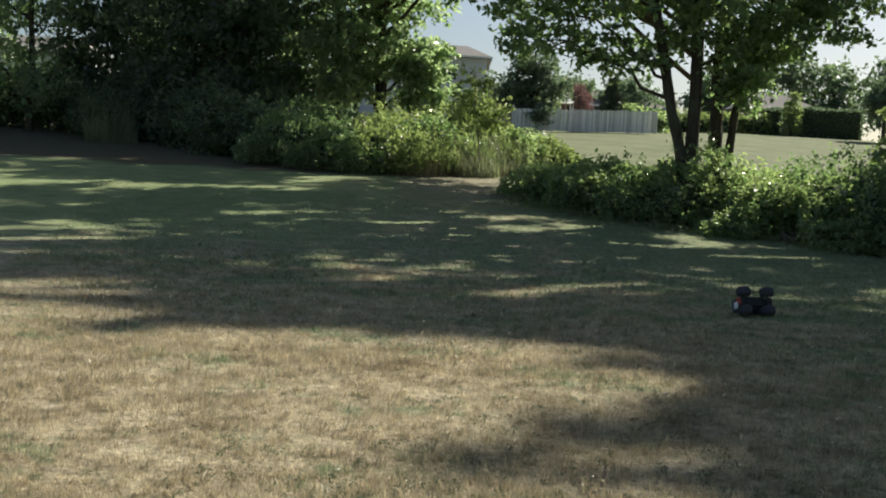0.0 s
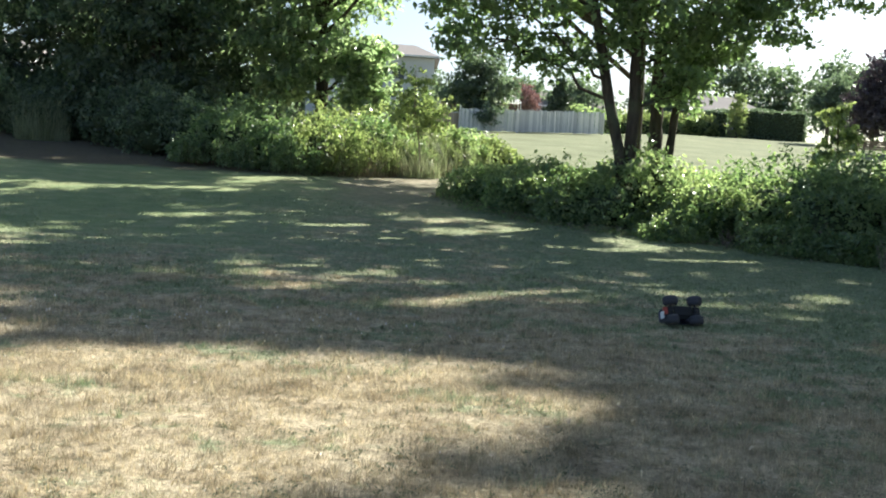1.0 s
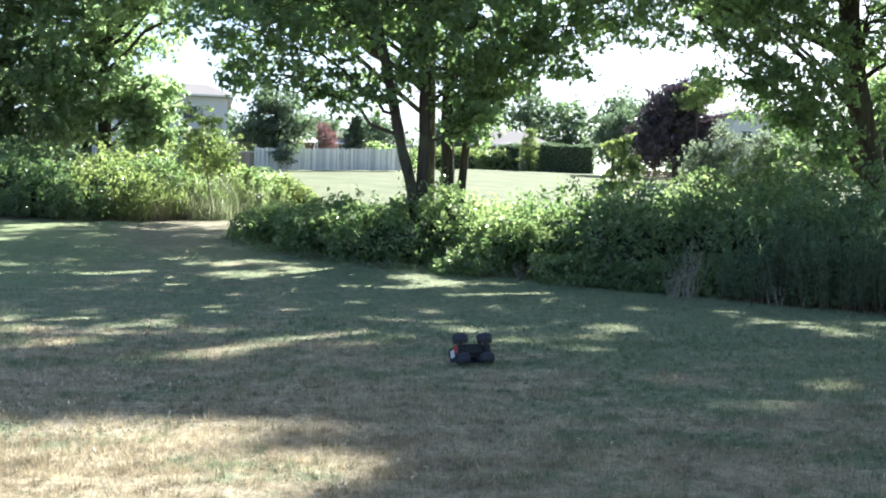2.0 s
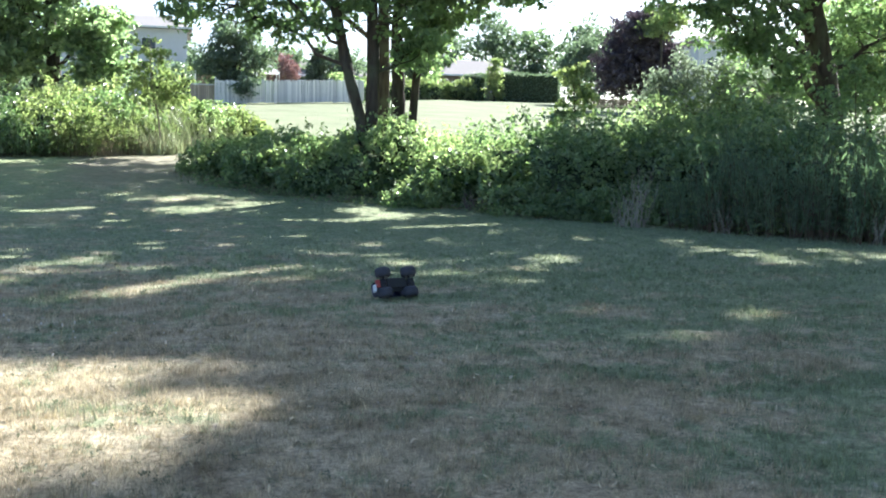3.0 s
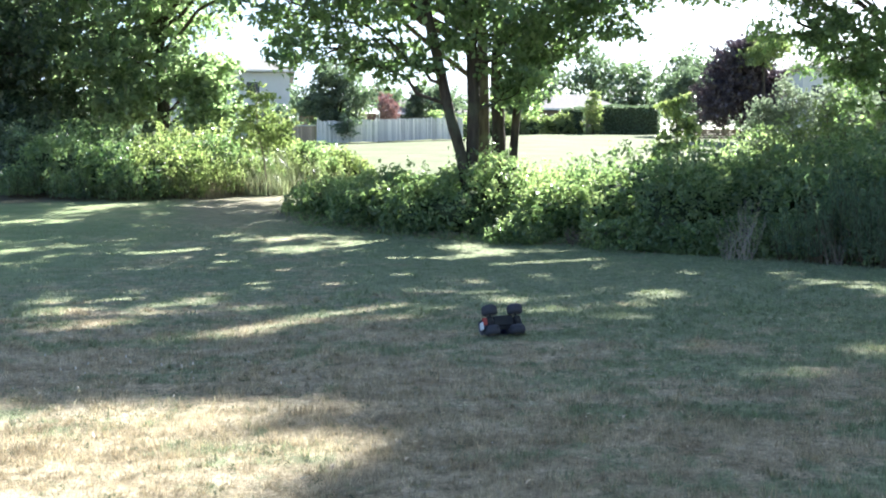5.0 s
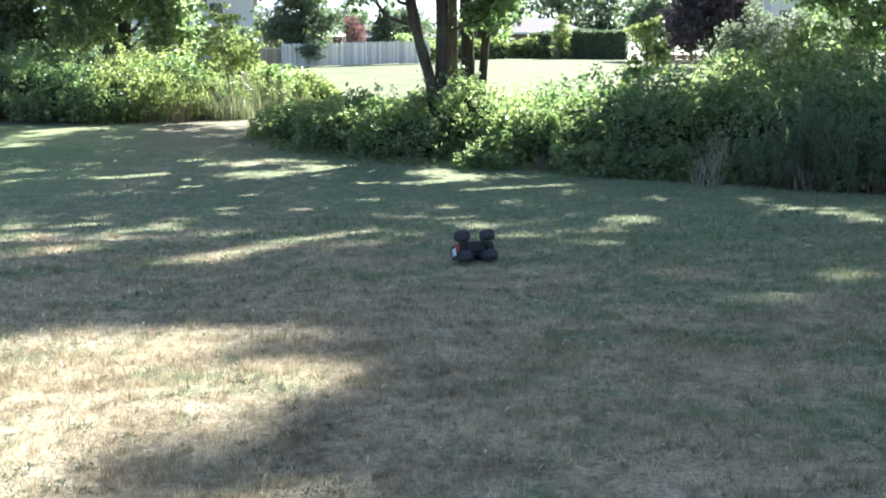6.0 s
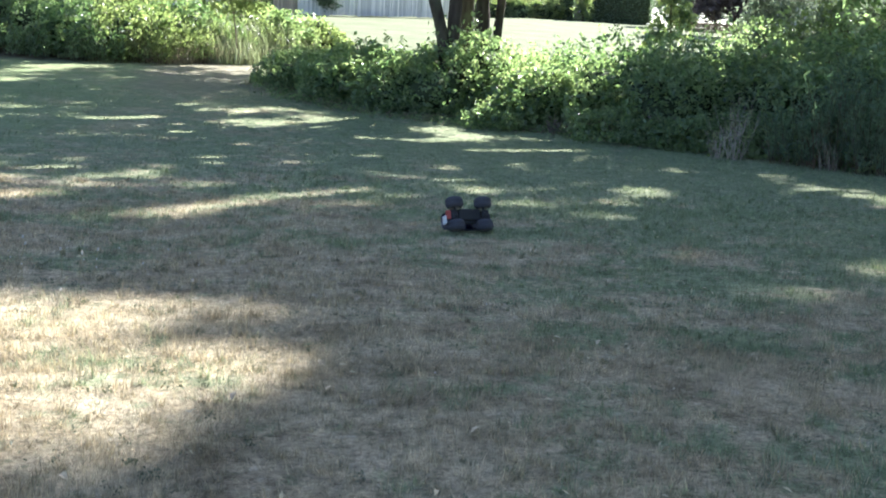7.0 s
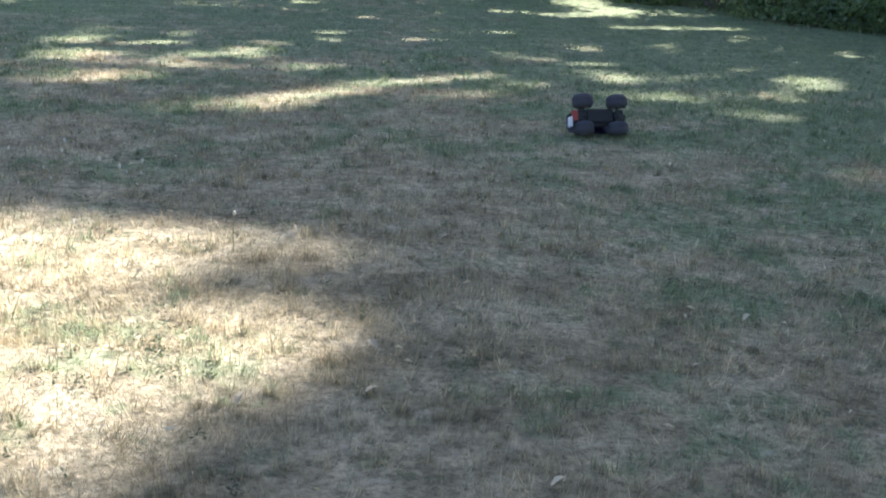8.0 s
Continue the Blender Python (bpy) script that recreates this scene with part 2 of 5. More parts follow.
def mesh_from(name, verts, faces, material, smooth=False):
    """A mesh from arrays: verts (n, 3), faces (m, 3) or (m, 4)."""
    verts, faces = np.asarray(verts, np.float32), np.asarray(faces, np.int32)
    me = bpy.data.meshes.new(name)
    k = faces.shape[1]
    me.vertices.add(len(verts))
    me.vertices.foreach_set("co", verts.ravel())
    me.loops.add(faces.size)
    me.loops.foreach_set("vertex_index", faces.ravel())
    me.polygons.add(len(faces))
    me.polygons.foreach_set("loop_start", np.arange(0, faces.size, k, dtype=np.int32))
    me.polygons.foreach_set("loop_total", np.full(len(faces), k, np.int32))
    me.polygons.foreach_set("use_smooth", np.full(len(faces), smooth))
    me.update(calc_edges=True)
    me.validate()
    me.materials.append(material)
    return me


def child(name, me, parent, label=""):
    ob = new(name, me)
    ob.parent = parent
    return tagged(ob, label)


def part(name, bm, material, parent, label="", smooth=False):
    me = bpy.data.meshes.new(name)
    for f in bm.faces:
        f.smooth = smooth
    bm.to_mesh(me)
    bm.free()
    me.materials.append(material)
    return child(name, me, parent, label)


def thing(name, x, y, z, label, category, group="", kind="", rz=0.0):
    ob = new(name)
    ob.matrix_world = pose(x, y, z, 0, 0, rz)
    ob.empty_display_size = 0.2
    return tagged(ob, label, category, group, kind)


def unit(v):
    return v / np.maximum(np.linalg.norm(v, axis=-1, keepdims=True), 1e-9)


def leaf_arrays(rng, centres, length, aspect=0.55, axis=None, loose=1.0, face=None, fold=0.18):
    """Small folded diamonds at the centres. axis: the way they point; face: the way they turn their upper side."""
    n = len(centres)
    a = rng.normal(size=(n, 3)) * loose
    if axis is not None:
        a = a + axis
    a = unit(a)
    f = rng.normal(size=(n, 3)) * 0.7
    f = f + (face if face is not None else np.array([0, 0, 0.8]))
    s = unit(np.cross(a, f))
    u = np.cross(s, a)
    L = (np.asarray(length) * np.ones(n))[:, None]
    w = L * aspect * 0.5
    v = np.stack([centres - a * L * 0.5, centres + s * w + u * L * fold - a * L * 0.08, centres + a * L * 0.5, centres - s * w + u * L * fold - a * L * 0.08], 1)
    i = (np.arange(n) * 4)[:, None]
    f1 = np.concatenate([i + np.array([0, 2, 1]), i + np.array([0, 3, 2])], 0)
    return v.reshape(-1, 3), f1


def waves(rng, scale, n=7):
    """A smooth random field over space, about -1 to 1."""
    k = unit(rng.normal(size=(n, 3))) * scale * rng.uniform(0.6, 1.9, (n, 1))
    ph = rng.uniform(0, 6.28, n)
    return lambda p: np.sin(p @ k.T + ph).sum(1) / math.sqrt(n) / 1.2


def tube_arrays(points, radii, sides=8, ripple=0.0, rng=None):
    pts, r = np.asarray(points, float), np.asarray(radii, float)
    n = len(pts)
    d = unit(np.gradient(pts, axis=0))
    ref = np.array([0.31, 0.95, 0.05])
    s = unit(np.cross(d, ref))
    u = np.cross(d, s)
    ang = np.linspace(0, 2 * math.pi, sides, endpoint=False)
    rr = r[:, None] * np.ones(sides)
    if ripple and rng is not None:
        rr = rr * (1 + ripple * rng.normal(size=rr.shape))
    v = pts[:, None] + rr[..., None] * (np.cos(ang)[None, :, None] * s[:, None] + np.sin(ang)[None, :, None] * u[:, None])
    i, j = np.meshgrid(np.arange(n - 1), np.arange(sides), indexing="ij")
    a, b = i * sides + j, i * sides + (j + 1) % sides
    f = np.stack([a, b, b + sides, a + sides], -1).reshape(-1, 4)
    return v.reshape(-1, 3), f


def join(arrays):
    vs, fs, k = [], [], 0
    for v, f in arrays:
        vs.append(v)
        fs.append(f + k)
        k += len(v)
    return np.concatenate(vs), np.concatenate(fs)


def curve_points(p, q, sag, n=6, rng=None, wander=0.0):
    t = np.linspace(0, 1, n)[:, None]
    p, q = np.asarray(p, float), np.asarray(q, float)
    out = p + (q - p) * t
    out[:, 2] += sag * 4 * (t * (1 - t))[:, 0]
    if rng is not None and wander:
        out[1:-1] += rng.normal(size=(n - 2, 3)) * wander
    return out


def smooth_line(pts, per=5):
    """A smooth line through the points (Catmull-Rom)."""
    p = np.asarray(pts, float)
    p = np.concatenate([[2 * p[0] - p[1]], p, [2 * p[-1] - p[-2]]])
    out = []
    for i in range(1, len(p) - 2):
        for t in np.linspace(0, 1, per, endpoint=False):
            a, b, c, d = p[i - 1], p[i], p[i + 1], p[i + 2]
            out.append(0.5 * (2 * b + (c - a) * t + (2 * a - 5 * b + 4 * c - d) * t * t + (3 * b - a - 3 * c + d) * t ** 3))
    out.append(p[-2])
    return np.array(out)


def box(bm, x0, x1, y0, y1, z0, z1, bevel=0.0, m=None):
    made = bmesh.ops.create_cube(bm, size=1.0)["verts"]
    for v in made:
        v.co = Vector(((x0 + x1) / 2 + v.co.x * (x1 - x0), (y0 + y1) / 2 + v.co.y * (y1 - y0), (z0 + z1) / 2 + v.co.z * (z1 - z0)))
        if m is not None:
            v.co = m @ v.co
    if bevel:
        edges = list({e for v in made for e in v.link_edges})
        bmesh.ops.bevel(bm, geom=edges, offset=bevel, segments=2, affect="EDGES", profile=0.5)
    return made


# ---------------------------------------------------------------- ground


def build_ground():
    def steps(a, b, fine, far, grow=1.13):
        out, s, v = list(np.arange(a, b + 1e-6, fine)), fine, b
        while v < far:
            s *= grow
            v += s
            out.append(v)
        s, v = fine, a
        while v > -far:
            s *= grow
            v -= s
            out.insert(0, v)
        return np.array(out)

    xs, ys = steps(-14.0, 24.0, 0.4, 1500.0), steps(-2.0, 50.0, 0.4, 1500.0)
    X, Y = np.meshgrid(xs, ys, indexing="ij")
    Z = height(X, Y)
    n, m = X.shape
    i, j = np.meshgrid(np.arange(n - 1), np.arange(m - 1), indexing="ij")
    a = i * m + j
    f = np.stack([a, a + m, a + m + 1, a + 1], -1).reshape(-1, 4)
    g = new("ground", mesh_from("ground", np.stack([X, Y, Z], -1).reshape(-1, 3), f, GROUND, True))
    tagged(g, "dry straw-coloured lawn with green patches rising to a field", "lawn", kind="structure")


def grass_band(rng, n, y0, y1, spread, lo, hi, width):
    """Single bent blades, denser near y0."""
    y = y0 + (y1 - y0) * rng.uniform(0, 1, n) ** 1.15
    x = 0.22 * y - 0.4 + (rng.uniform(-1, 1, n)) * (spread * y + 1.6)
    clump = waves(rng, 5.0)(np.stack([x, y, 0 * x], -1))
    keep = rng.uniform(-1.3, 1.0, n) < 0.5 * clump + 0.5
    x, y = x[keep], y[keep]
    n = len(x)
    L = rng.uniform(lo, hi, n) * (1 + 0.18 * clump[keep])
    xy = np.stack([x, y, 0 * x], -1)
    ang = 2.6 * waves(rng, 7.0)(xy) + rng.normal(size=n) * 1.3
    lean = np.clip(0.8 + 0.4 * waves(rng, 9.0)(xy) + rng.normal(size=n) * 0.35, 0.05, 1.45)
    d = np.stack([np.cos(ang) * np.sin(lean), np.sin(ang) * np.sin(lean), np.cos(lean)], -1)
    base = np.stack([x, y, height(x, y) - 0.004], -1)
    sa = ang + rng.normal(size=n) * 0.4
    s = np.stack([-np.sin(sa), np.cos(sa), 0 * sa], -1) * (width * rng.uniform(0.6, 1.4, n))[:, None]
    v = np.stack([base - s, base + s, base + d * L[:, None]], 1).reshape(-1, 3)
    f = np.arange(3 * n).reshape(-1, 3)
    return v, f


def build_grass():
    rng = np.random.default_rng(11)
    for n, y0, y1, spread, lo, hi, w in ((330000, 2.6, 8.5, 0.46, 0.02, 0.055, 0.0019), (230000, 7.5, 15.0, 0.46, 0.025, 0.06, 0.0032), (120000, 14.0, 30.0, 0.47, 0.03, 0.07, 0.006)):
        v, f = grass_band(rng, n, y0, y1, spread, lo, hi, w)
        g = new("grass", mesh_from("grass", v, f, GRASS))
        tagged(g, "short dry straw grass mixed with green blades on the lawn", "grass", kind="stuff")


def build_tufts():
    """Clumps of longer, arching blades that stand out of the mown grass."""
    rng = np.random.default_rng(13)
    m, per = 5200, 22
    y = 3.6 + 14.0 * rng.uniform(0, 1, m) ** 1.6
    x = 0.22 * y - 0.3 + rng.uniform(-1, 1, m) * (0.47 * y + 0.8)
    size = rng.uniform(0.5, 1.25, m) * (1 + 0.35 * waves(rng, 2.2)(np.stack([x, y, 0 * x], -1)))
    k = np.repeat(np.arange(m), per)
    n = len(k)
    ang = rng.uniform(0, 6.283, n)
    lean = np.clip(np.abs(rng.normal(size=n)) * 0.55 + 0.25, 0, 1.4)
    off = rng.normal(size=(n, 2)) * (0.022 * size[k])[:, None]
    bx, by = x[k] + off[:, 0], y[k] + off[:, 1]
    base = np.stack([bx, by, height(bx, by) - 0.004], -1)
    L = 0.075 * size[k] * rng.uniform(0.5, 1.2, n)
    d = np.stack([np.cos(ang) * np.sin(lean), np.sin(ang) * np.sin(lean), np.cos(lean)], -1)
    s = np.stack([-np.sin(ang), np.cos(ang), 0 * ang], -1) * (0.0016 + 0.00022 * y[k])[:, None]
    v = np.stack([base - s, base + s, base + d * L[:, None]], 1).reshape(-1, 3)
    g = new("grass_tufts", mesh_from("grass_tufts", v, np.arange(3 * n).reshape(-1, 3), GRASS))
    tagged(g, "clumps of longer dry and green grass standing out of the lawn", "grass", kind="stuff")


def build_lawn_weeds():
    """Low broad-leaved rosettes scattered through the grass."""
    rng = np.random.default_rng(23)
    cs = []
    for k in range(2200):
        y = 4.2 + 17.0 * rng.uniform(0, 1) ** 1.5
        x = 0.24 * y + rng.uniform(-0.48, 0.48) * y
        if math.sin(1.7 * x + 0.4) + math.sin(1.3 * y + 2.0) + rng.normal() * 0.9 < 0.1:
            continue
        m = int(rng.integers(6, 30))
        r = rng.uniform(0.01, 0.035) if k % 11 else rng.uniform(0.04, 0.08)
        p = rng.normal(size=(m, 3)) * np.array([r, r, 0.0]) + np.array([x, y, 0])
        p[:, 2] = height(p[:, 0], p[:, 1]) + rng.uniform(0.006, 0.038, m)
        cs.append(p)
    c = np.concatenate(cs)
    v, f = leaf_arrays(rng, c, 0.017 * rng.uniform(0.5, 1.4, len(c)), 0.42, axis=np.array([0, 0, 0.5]), face=np.array([0, 0, 0.8]))
    g = new("lawn_weeds", mesh_from("lawn_weeds", v, f, LEAF_LAWNWEED))
    tagged(g, "low green broad-leaved weeds scattered through the lawn", "weeds", kind="stuff")


def build_lawn_litter():
    """Pale petals, clippings and leaf scraps strewn over the grass."""
    rng = np.random.default_rng(29)
    n = 1100
    y = 4.0 + 18.0 * rng.uniform(0, 1, n) ** 1.2
    x = 0.24 * y + rng.uniform(-0.48, 0.48, n) * y
    c = np.stack([x, y, height(x, y) + rng.uniform(0.03, 0.06, n)], -1)
    v, f = leaf_arrays(rng, c, rng.uniform(0.014, 0.055, n), 0.24, face=np.array([0, 0, 0.8]))
    tagged(new("lawn_litter", mesh_from("lawn_litter", v, f, LITTER)), "pale dry petals and leaf scraps strewn over the lawn", "litter", kind="stuff")


build_ground()
build_grass()
build_tufts()
build_lawn_weeds()
build_lawn_litter()

# ---------------------------------------------------------------- trees and bushes


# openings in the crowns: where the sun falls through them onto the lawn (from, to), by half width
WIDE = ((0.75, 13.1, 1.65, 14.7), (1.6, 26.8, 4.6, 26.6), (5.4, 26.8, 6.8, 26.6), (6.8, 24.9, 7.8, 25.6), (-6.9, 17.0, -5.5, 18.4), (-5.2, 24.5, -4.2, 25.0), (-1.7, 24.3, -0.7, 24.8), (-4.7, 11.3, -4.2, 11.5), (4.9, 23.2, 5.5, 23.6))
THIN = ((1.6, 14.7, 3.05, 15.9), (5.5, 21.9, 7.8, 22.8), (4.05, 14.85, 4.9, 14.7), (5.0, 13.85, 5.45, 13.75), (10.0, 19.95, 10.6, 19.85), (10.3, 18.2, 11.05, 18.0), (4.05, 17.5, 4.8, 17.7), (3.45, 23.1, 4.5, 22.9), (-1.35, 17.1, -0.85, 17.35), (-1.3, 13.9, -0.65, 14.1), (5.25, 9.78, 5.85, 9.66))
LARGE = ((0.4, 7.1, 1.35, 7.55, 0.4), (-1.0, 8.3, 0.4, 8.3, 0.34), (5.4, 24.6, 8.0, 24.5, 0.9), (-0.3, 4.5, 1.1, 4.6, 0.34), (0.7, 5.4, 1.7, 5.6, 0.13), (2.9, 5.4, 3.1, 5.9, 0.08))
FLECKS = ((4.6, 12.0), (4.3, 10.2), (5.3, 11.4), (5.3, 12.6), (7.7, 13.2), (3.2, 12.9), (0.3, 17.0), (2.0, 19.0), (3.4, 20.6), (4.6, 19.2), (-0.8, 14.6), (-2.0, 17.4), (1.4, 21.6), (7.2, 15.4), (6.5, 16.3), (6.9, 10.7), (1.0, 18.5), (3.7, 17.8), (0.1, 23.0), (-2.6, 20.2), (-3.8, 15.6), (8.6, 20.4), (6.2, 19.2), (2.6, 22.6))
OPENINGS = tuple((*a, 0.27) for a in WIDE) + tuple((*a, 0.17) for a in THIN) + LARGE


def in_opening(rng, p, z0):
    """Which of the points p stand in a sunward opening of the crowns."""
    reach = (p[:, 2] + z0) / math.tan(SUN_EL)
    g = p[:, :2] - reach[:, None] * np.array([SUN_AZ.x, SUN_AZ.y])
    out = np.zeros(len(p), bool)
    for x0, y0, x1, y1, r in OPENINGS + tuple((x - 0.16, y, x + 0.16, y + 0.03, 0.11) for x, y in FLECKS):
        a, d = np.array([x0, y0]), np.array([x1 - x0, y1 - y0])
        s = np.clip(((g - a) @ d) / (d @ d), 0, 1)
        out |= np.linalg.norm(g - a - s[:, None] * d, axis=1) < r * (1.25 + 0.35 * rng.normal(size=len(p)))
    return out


def crown_arrays(rng, lobes, leaf, per, spread=0.42, droop=0.25, hollow=0.55, foot=None):
    """Leaves in clusters inside lobes (cx, cy, cz, rx, ry, rz, clusters, and how much larger the leaves). Returns the arrays and the cluster centres."""
    cents, gain = [], []
    for cx, cy, cz, rx, ry, rz, k, *more in lobes:
        gain += [more[0] if more else 1.0] * k
        d = unit(rng.normal(size=(k, 3)))
        r = (hollow + (1 - hollow) * rng.uniform(0, 1, (k, 1))) * (1 + 0.22 * rng.normal(size=(k, 1)).clip(-1.2, 1.6))
        cents.append(np.array([cx, cy, cz]) + d * r * np.array([rx, ry, rz]))
    cents = np.concatenate(cents)
    k = len(cents)
    count = rng.integers(int(per * 0.5), int(per * 1.5) + 1, k)
    idx = np.repeat(np.arange(k), count)
    out = unit(rng.normal(size=(k, 3)) * np.array([1, 1, 0.35]) + np.array([0, 0, -0.12]))
    reach = spread * rng.uniform(0.8, 2.4, k)
    thick = spread * rng.uniform(0.28, 0.62, k)
    along = rng.uniform(-1, 1, len(idx))
    p = cents[idx] + out[idx] * (reach[idx] * along)[:, None] + rng.normal(size=(len(idx), 3)) * (thick[idx] * (1.1 - 0.5 * np.abs(along)))[:, None] * np.array([1, 1, 0.7])
    p[:, 2] -= droop * reach[idx] * along ** 2
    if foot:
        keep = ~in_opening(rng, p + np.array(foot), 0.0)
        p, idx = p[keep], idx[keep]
    v, f = leaf_arrays(rng, p, leaf * np.array(gain)[idx] * rng.uniform(0.6, 1.35, len(idx)), 0.62, axis=np.array([0, 0, -0.5]))
    return v, f, cents


def tree(name, x, y, trunks, lobes, leaf, per, leaf_mat, label, category="tree", group="", seed=1, bark=None, spread=0.42, limb=0.09, twig_every=3, base=None, hollow=0.55, apart=False, gaps=False):
    """A tree at (x, y): trunks are lists of (dx, dy, dz, radius) from the foot; lobes are placed from the foot too."""
    rng = np.random.default_rng(seed)
    z = hz(x, y) if base is None else base
    t = thing(name, x, y, z - 0.05, label, category, group)
    bark = bark or BARK
    tops = []
    for line in trunks:
        line = np.array(line, float)
        pts = smooth_line(line[:, :3])
        rad = np.interp(np.linspace(0, 1, len(pts)), np.linspace(0, 1, len(line)), line[:, 3])
        rad[0] *= 1.35
        v, f = tube_arrays(pts, rad, 10, 0.05, rng)
        child("trunk", mesh_from("trunk", v, f, bark, True), t)
        tops.append((pts, rad))
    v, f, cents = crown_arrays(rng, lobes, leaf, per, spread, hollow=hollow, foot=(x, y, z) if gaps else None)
    limbs, at = [], 0
    for lobe in lobes:
        c = np.array(lobe[:3])
        best = min(tops, key=lambda tr: min(np.linalg.norm((q - c) * np.array([1, 1, 0.35])) for q in tr[0][len(tr[0]) // 4:]))
        pts, rad = best
        below = [i for i in range(len(pts)) if pts[i][2] < c[2] - 0.45 * np.linalg.norm((pts[i] - c)[:2]) and i >= len(pts) // 4] or [len(pts) // 4]
        i = min(below[-1], len(pts) - 1)
        r0 = min(limb, rad[i] * 0.8)
        lp = curve_points(pts[i], c, 0.05 * np.linalg.norm(c - pts[i]), 7, rng, 0.1)
        if apart:
            lv, lf = tube_arrays(lp, np.linspace(r0, r0 * 0.35, 7), 7)
            child("limb", mesh_from("limb", lv, lf, bark, True), t)
        else:
            limbs.append(tube_arrays(lp, np.linspace(r0, r0 * 0.35, 7), 6))
        for q in cents[at:at + lobe[6]:twig_every]:
            s = lp[rng.integers(3, 7)]
            limbs.append(tube_arrays(curve_points(s, q, -0.04 * np.linalg.norm(q - s), 5, rng, 0.06), np.linspace(r0 * 0.32, 0.006, 5), 4))
        at += lobe[6]
    bv, bf = join(limbs)
    tagged(child("twigwork", mesh_from("twigwork", bv, bf, bark, True), t), kind="stuff")
    child("crown", mesh_from("crown", v, f, leaf_mat), t)
    return t


def bush(name, x, y, rx, ry, h, n, leaf, leaf_mat, label, category="bush", group="", seed=1, lump=0.22, core=True, canes=10, spiky=0.0, aspect=0.62, rz=0.0, blobs=14, sprays=60):
    """An uneven heap of leafy humps over dark shade cores, with arching shoots that stick out of it."""
    rng = np.random.default_rng(seed)
    t = thing(name, x, y, hz(x, y) - 0.03, label, category, group, rz=rz)
    fld = waves(rng, 2.2)
    # humps: centre and radii
    a = rng.uniform(0, 6.283, blobs)
    r = np.sqrt(rng.uniform(0, 1, blobs)) * 0.80
    size = rng.uniform(0.26, 0.50, blobs) * (1 + lump)
    cen = np.stack([np.cos(a) * r * rx, np.sin(a) * r * ry, h * (1 - 0.75 * r * r) * rng.uniform(0.25, 0.78, blobs)], -1)
    cen[0] = (0, 0, h * 0.42)
    size[0] = 0.62
    rad = size[:, None] * np.array([rx, ry, h * 0.9])
    pick = rng.integers(0, blobs, n)
    d = unit(rng.normal(size=(n, 3)))
    k = 1 + lump * 0.6 * fld(d * 1.7 + pick[:, None]) - np.abs(rng.normal(size=n)) * 0.12
    p = cen[pick] + d * rad[pick] * k[:, None]
    inside = np.zeros(n, bool)
    for i in range(blobs):
        q = (p - cen[i]) / rad[i]
        inside |= ((q * q).sum(1) < 0.62) & (pick != i)
    low = p[:, 2] < 0.0
    p[low, 2] = rng.uniform(0.02, 0.3 * h, low.sum())
    p[low, :2] *= rng.uniform(1.0, 1.12, (low.sum(), 1))
    p, d = p[~inside], d[~inside]
    # sprays bulge out and leave dark hollows between them
    bulge, fine = waves(rng, 6.28 / 0.62)(p), waves(rng, 6.28 / 0.27)(p)
    keep = rng.uniform(0, 1, len(p)) > np.clip(-0.75 - bulge - 0.45 * fine, 0, 0.7)
    p = p + d * (min(h, 2.0) * (0.075 * bulge + 0.035 * fine))[:, None]
    p, d = p[keep], d[keep]
    # shoots
    sh_p, sh_d, arr = [], [], []
    for _ in range(sprays):
        i = rng.integers(0, blobs)
        dd = unit(rng.normal(size=3) * np.array([1, 1, 0.5]) + np.array([0, 0, 0.55 + spiky * 2]))
        s = cen[i] + dd * rad[i] * 0.8
        reach = (0.26 + spiky) * h * rng.uniform(0.4, 1.3)
        e = s + dd * reach + np.array([0, 0, -0.25 * reach])
        m = 14
        tt = rng.uniform(0, 1, m)[:, None]
        q = s + (e - s) * tt + np.array([0, 0, 1.0]) * (0.2 * reach * 4 * tt * (1 - tt)) + rng.normal(size=(m, 3)) * leaf * 0.55
        sh_p.append(q)
        sh_d.append(np.tile(dd, (m, 1)))
        if len(arr) < canes:
            arr.append(tube_arrays(curve_points(cen[i] * np.array([1, 1, 0]), s, 0.1 * h, 5, rng, 0.03), np.linspace(0.014, 0.008, 5), 5))
            arr.append(tube_arrays(curve_points(s, e, 0.2 * reach, 6), np.linspace(0.008, 0.003, 6), 5))
    if sh_p:
        p, d = np.concatenate([p] + sh_p), np.concatenate([d] + sh_d)
    ground = height(x + p[:, 0], y + p[:, 1]) - hz(x, y)
    p[:, 2] = np.maximum(p[:, 2], ground + rng.uniform(0.02, 0.12, len(p)))
    v, f = leaf_arrays(rng, p, leaf * rng.uniform(0.55, 1.45, len(p)), aspect, face=d * 0.9 + np.array([0, 0, 0.7]), axis=np.array([0, 0, -0.25 + spiky]))
    # dark blobs behind the leaves that stand in for the shade inside
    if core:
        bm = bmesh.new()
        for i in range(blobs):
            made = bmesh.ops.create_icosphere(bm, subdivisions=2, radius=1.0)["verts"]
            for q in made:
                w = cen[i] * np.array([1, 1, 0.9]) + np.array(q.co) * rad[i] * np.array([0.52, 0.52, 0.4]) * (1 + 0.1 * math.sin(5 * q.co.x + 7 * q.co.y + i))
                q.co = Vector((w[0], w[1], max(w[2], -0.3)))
        part("shade_core", bm, CORE, t, "dark core that stands in for the shade inside the bush", True)
    if arr:
        cv, cf = join(arr)
        tagged(child("canes", mesh_from("canes", cv, cf, TWIG, True), t), kind="stuff")
    child("foliage", mesh_from("foliage", v, f, leaf_mat), t)
    return t


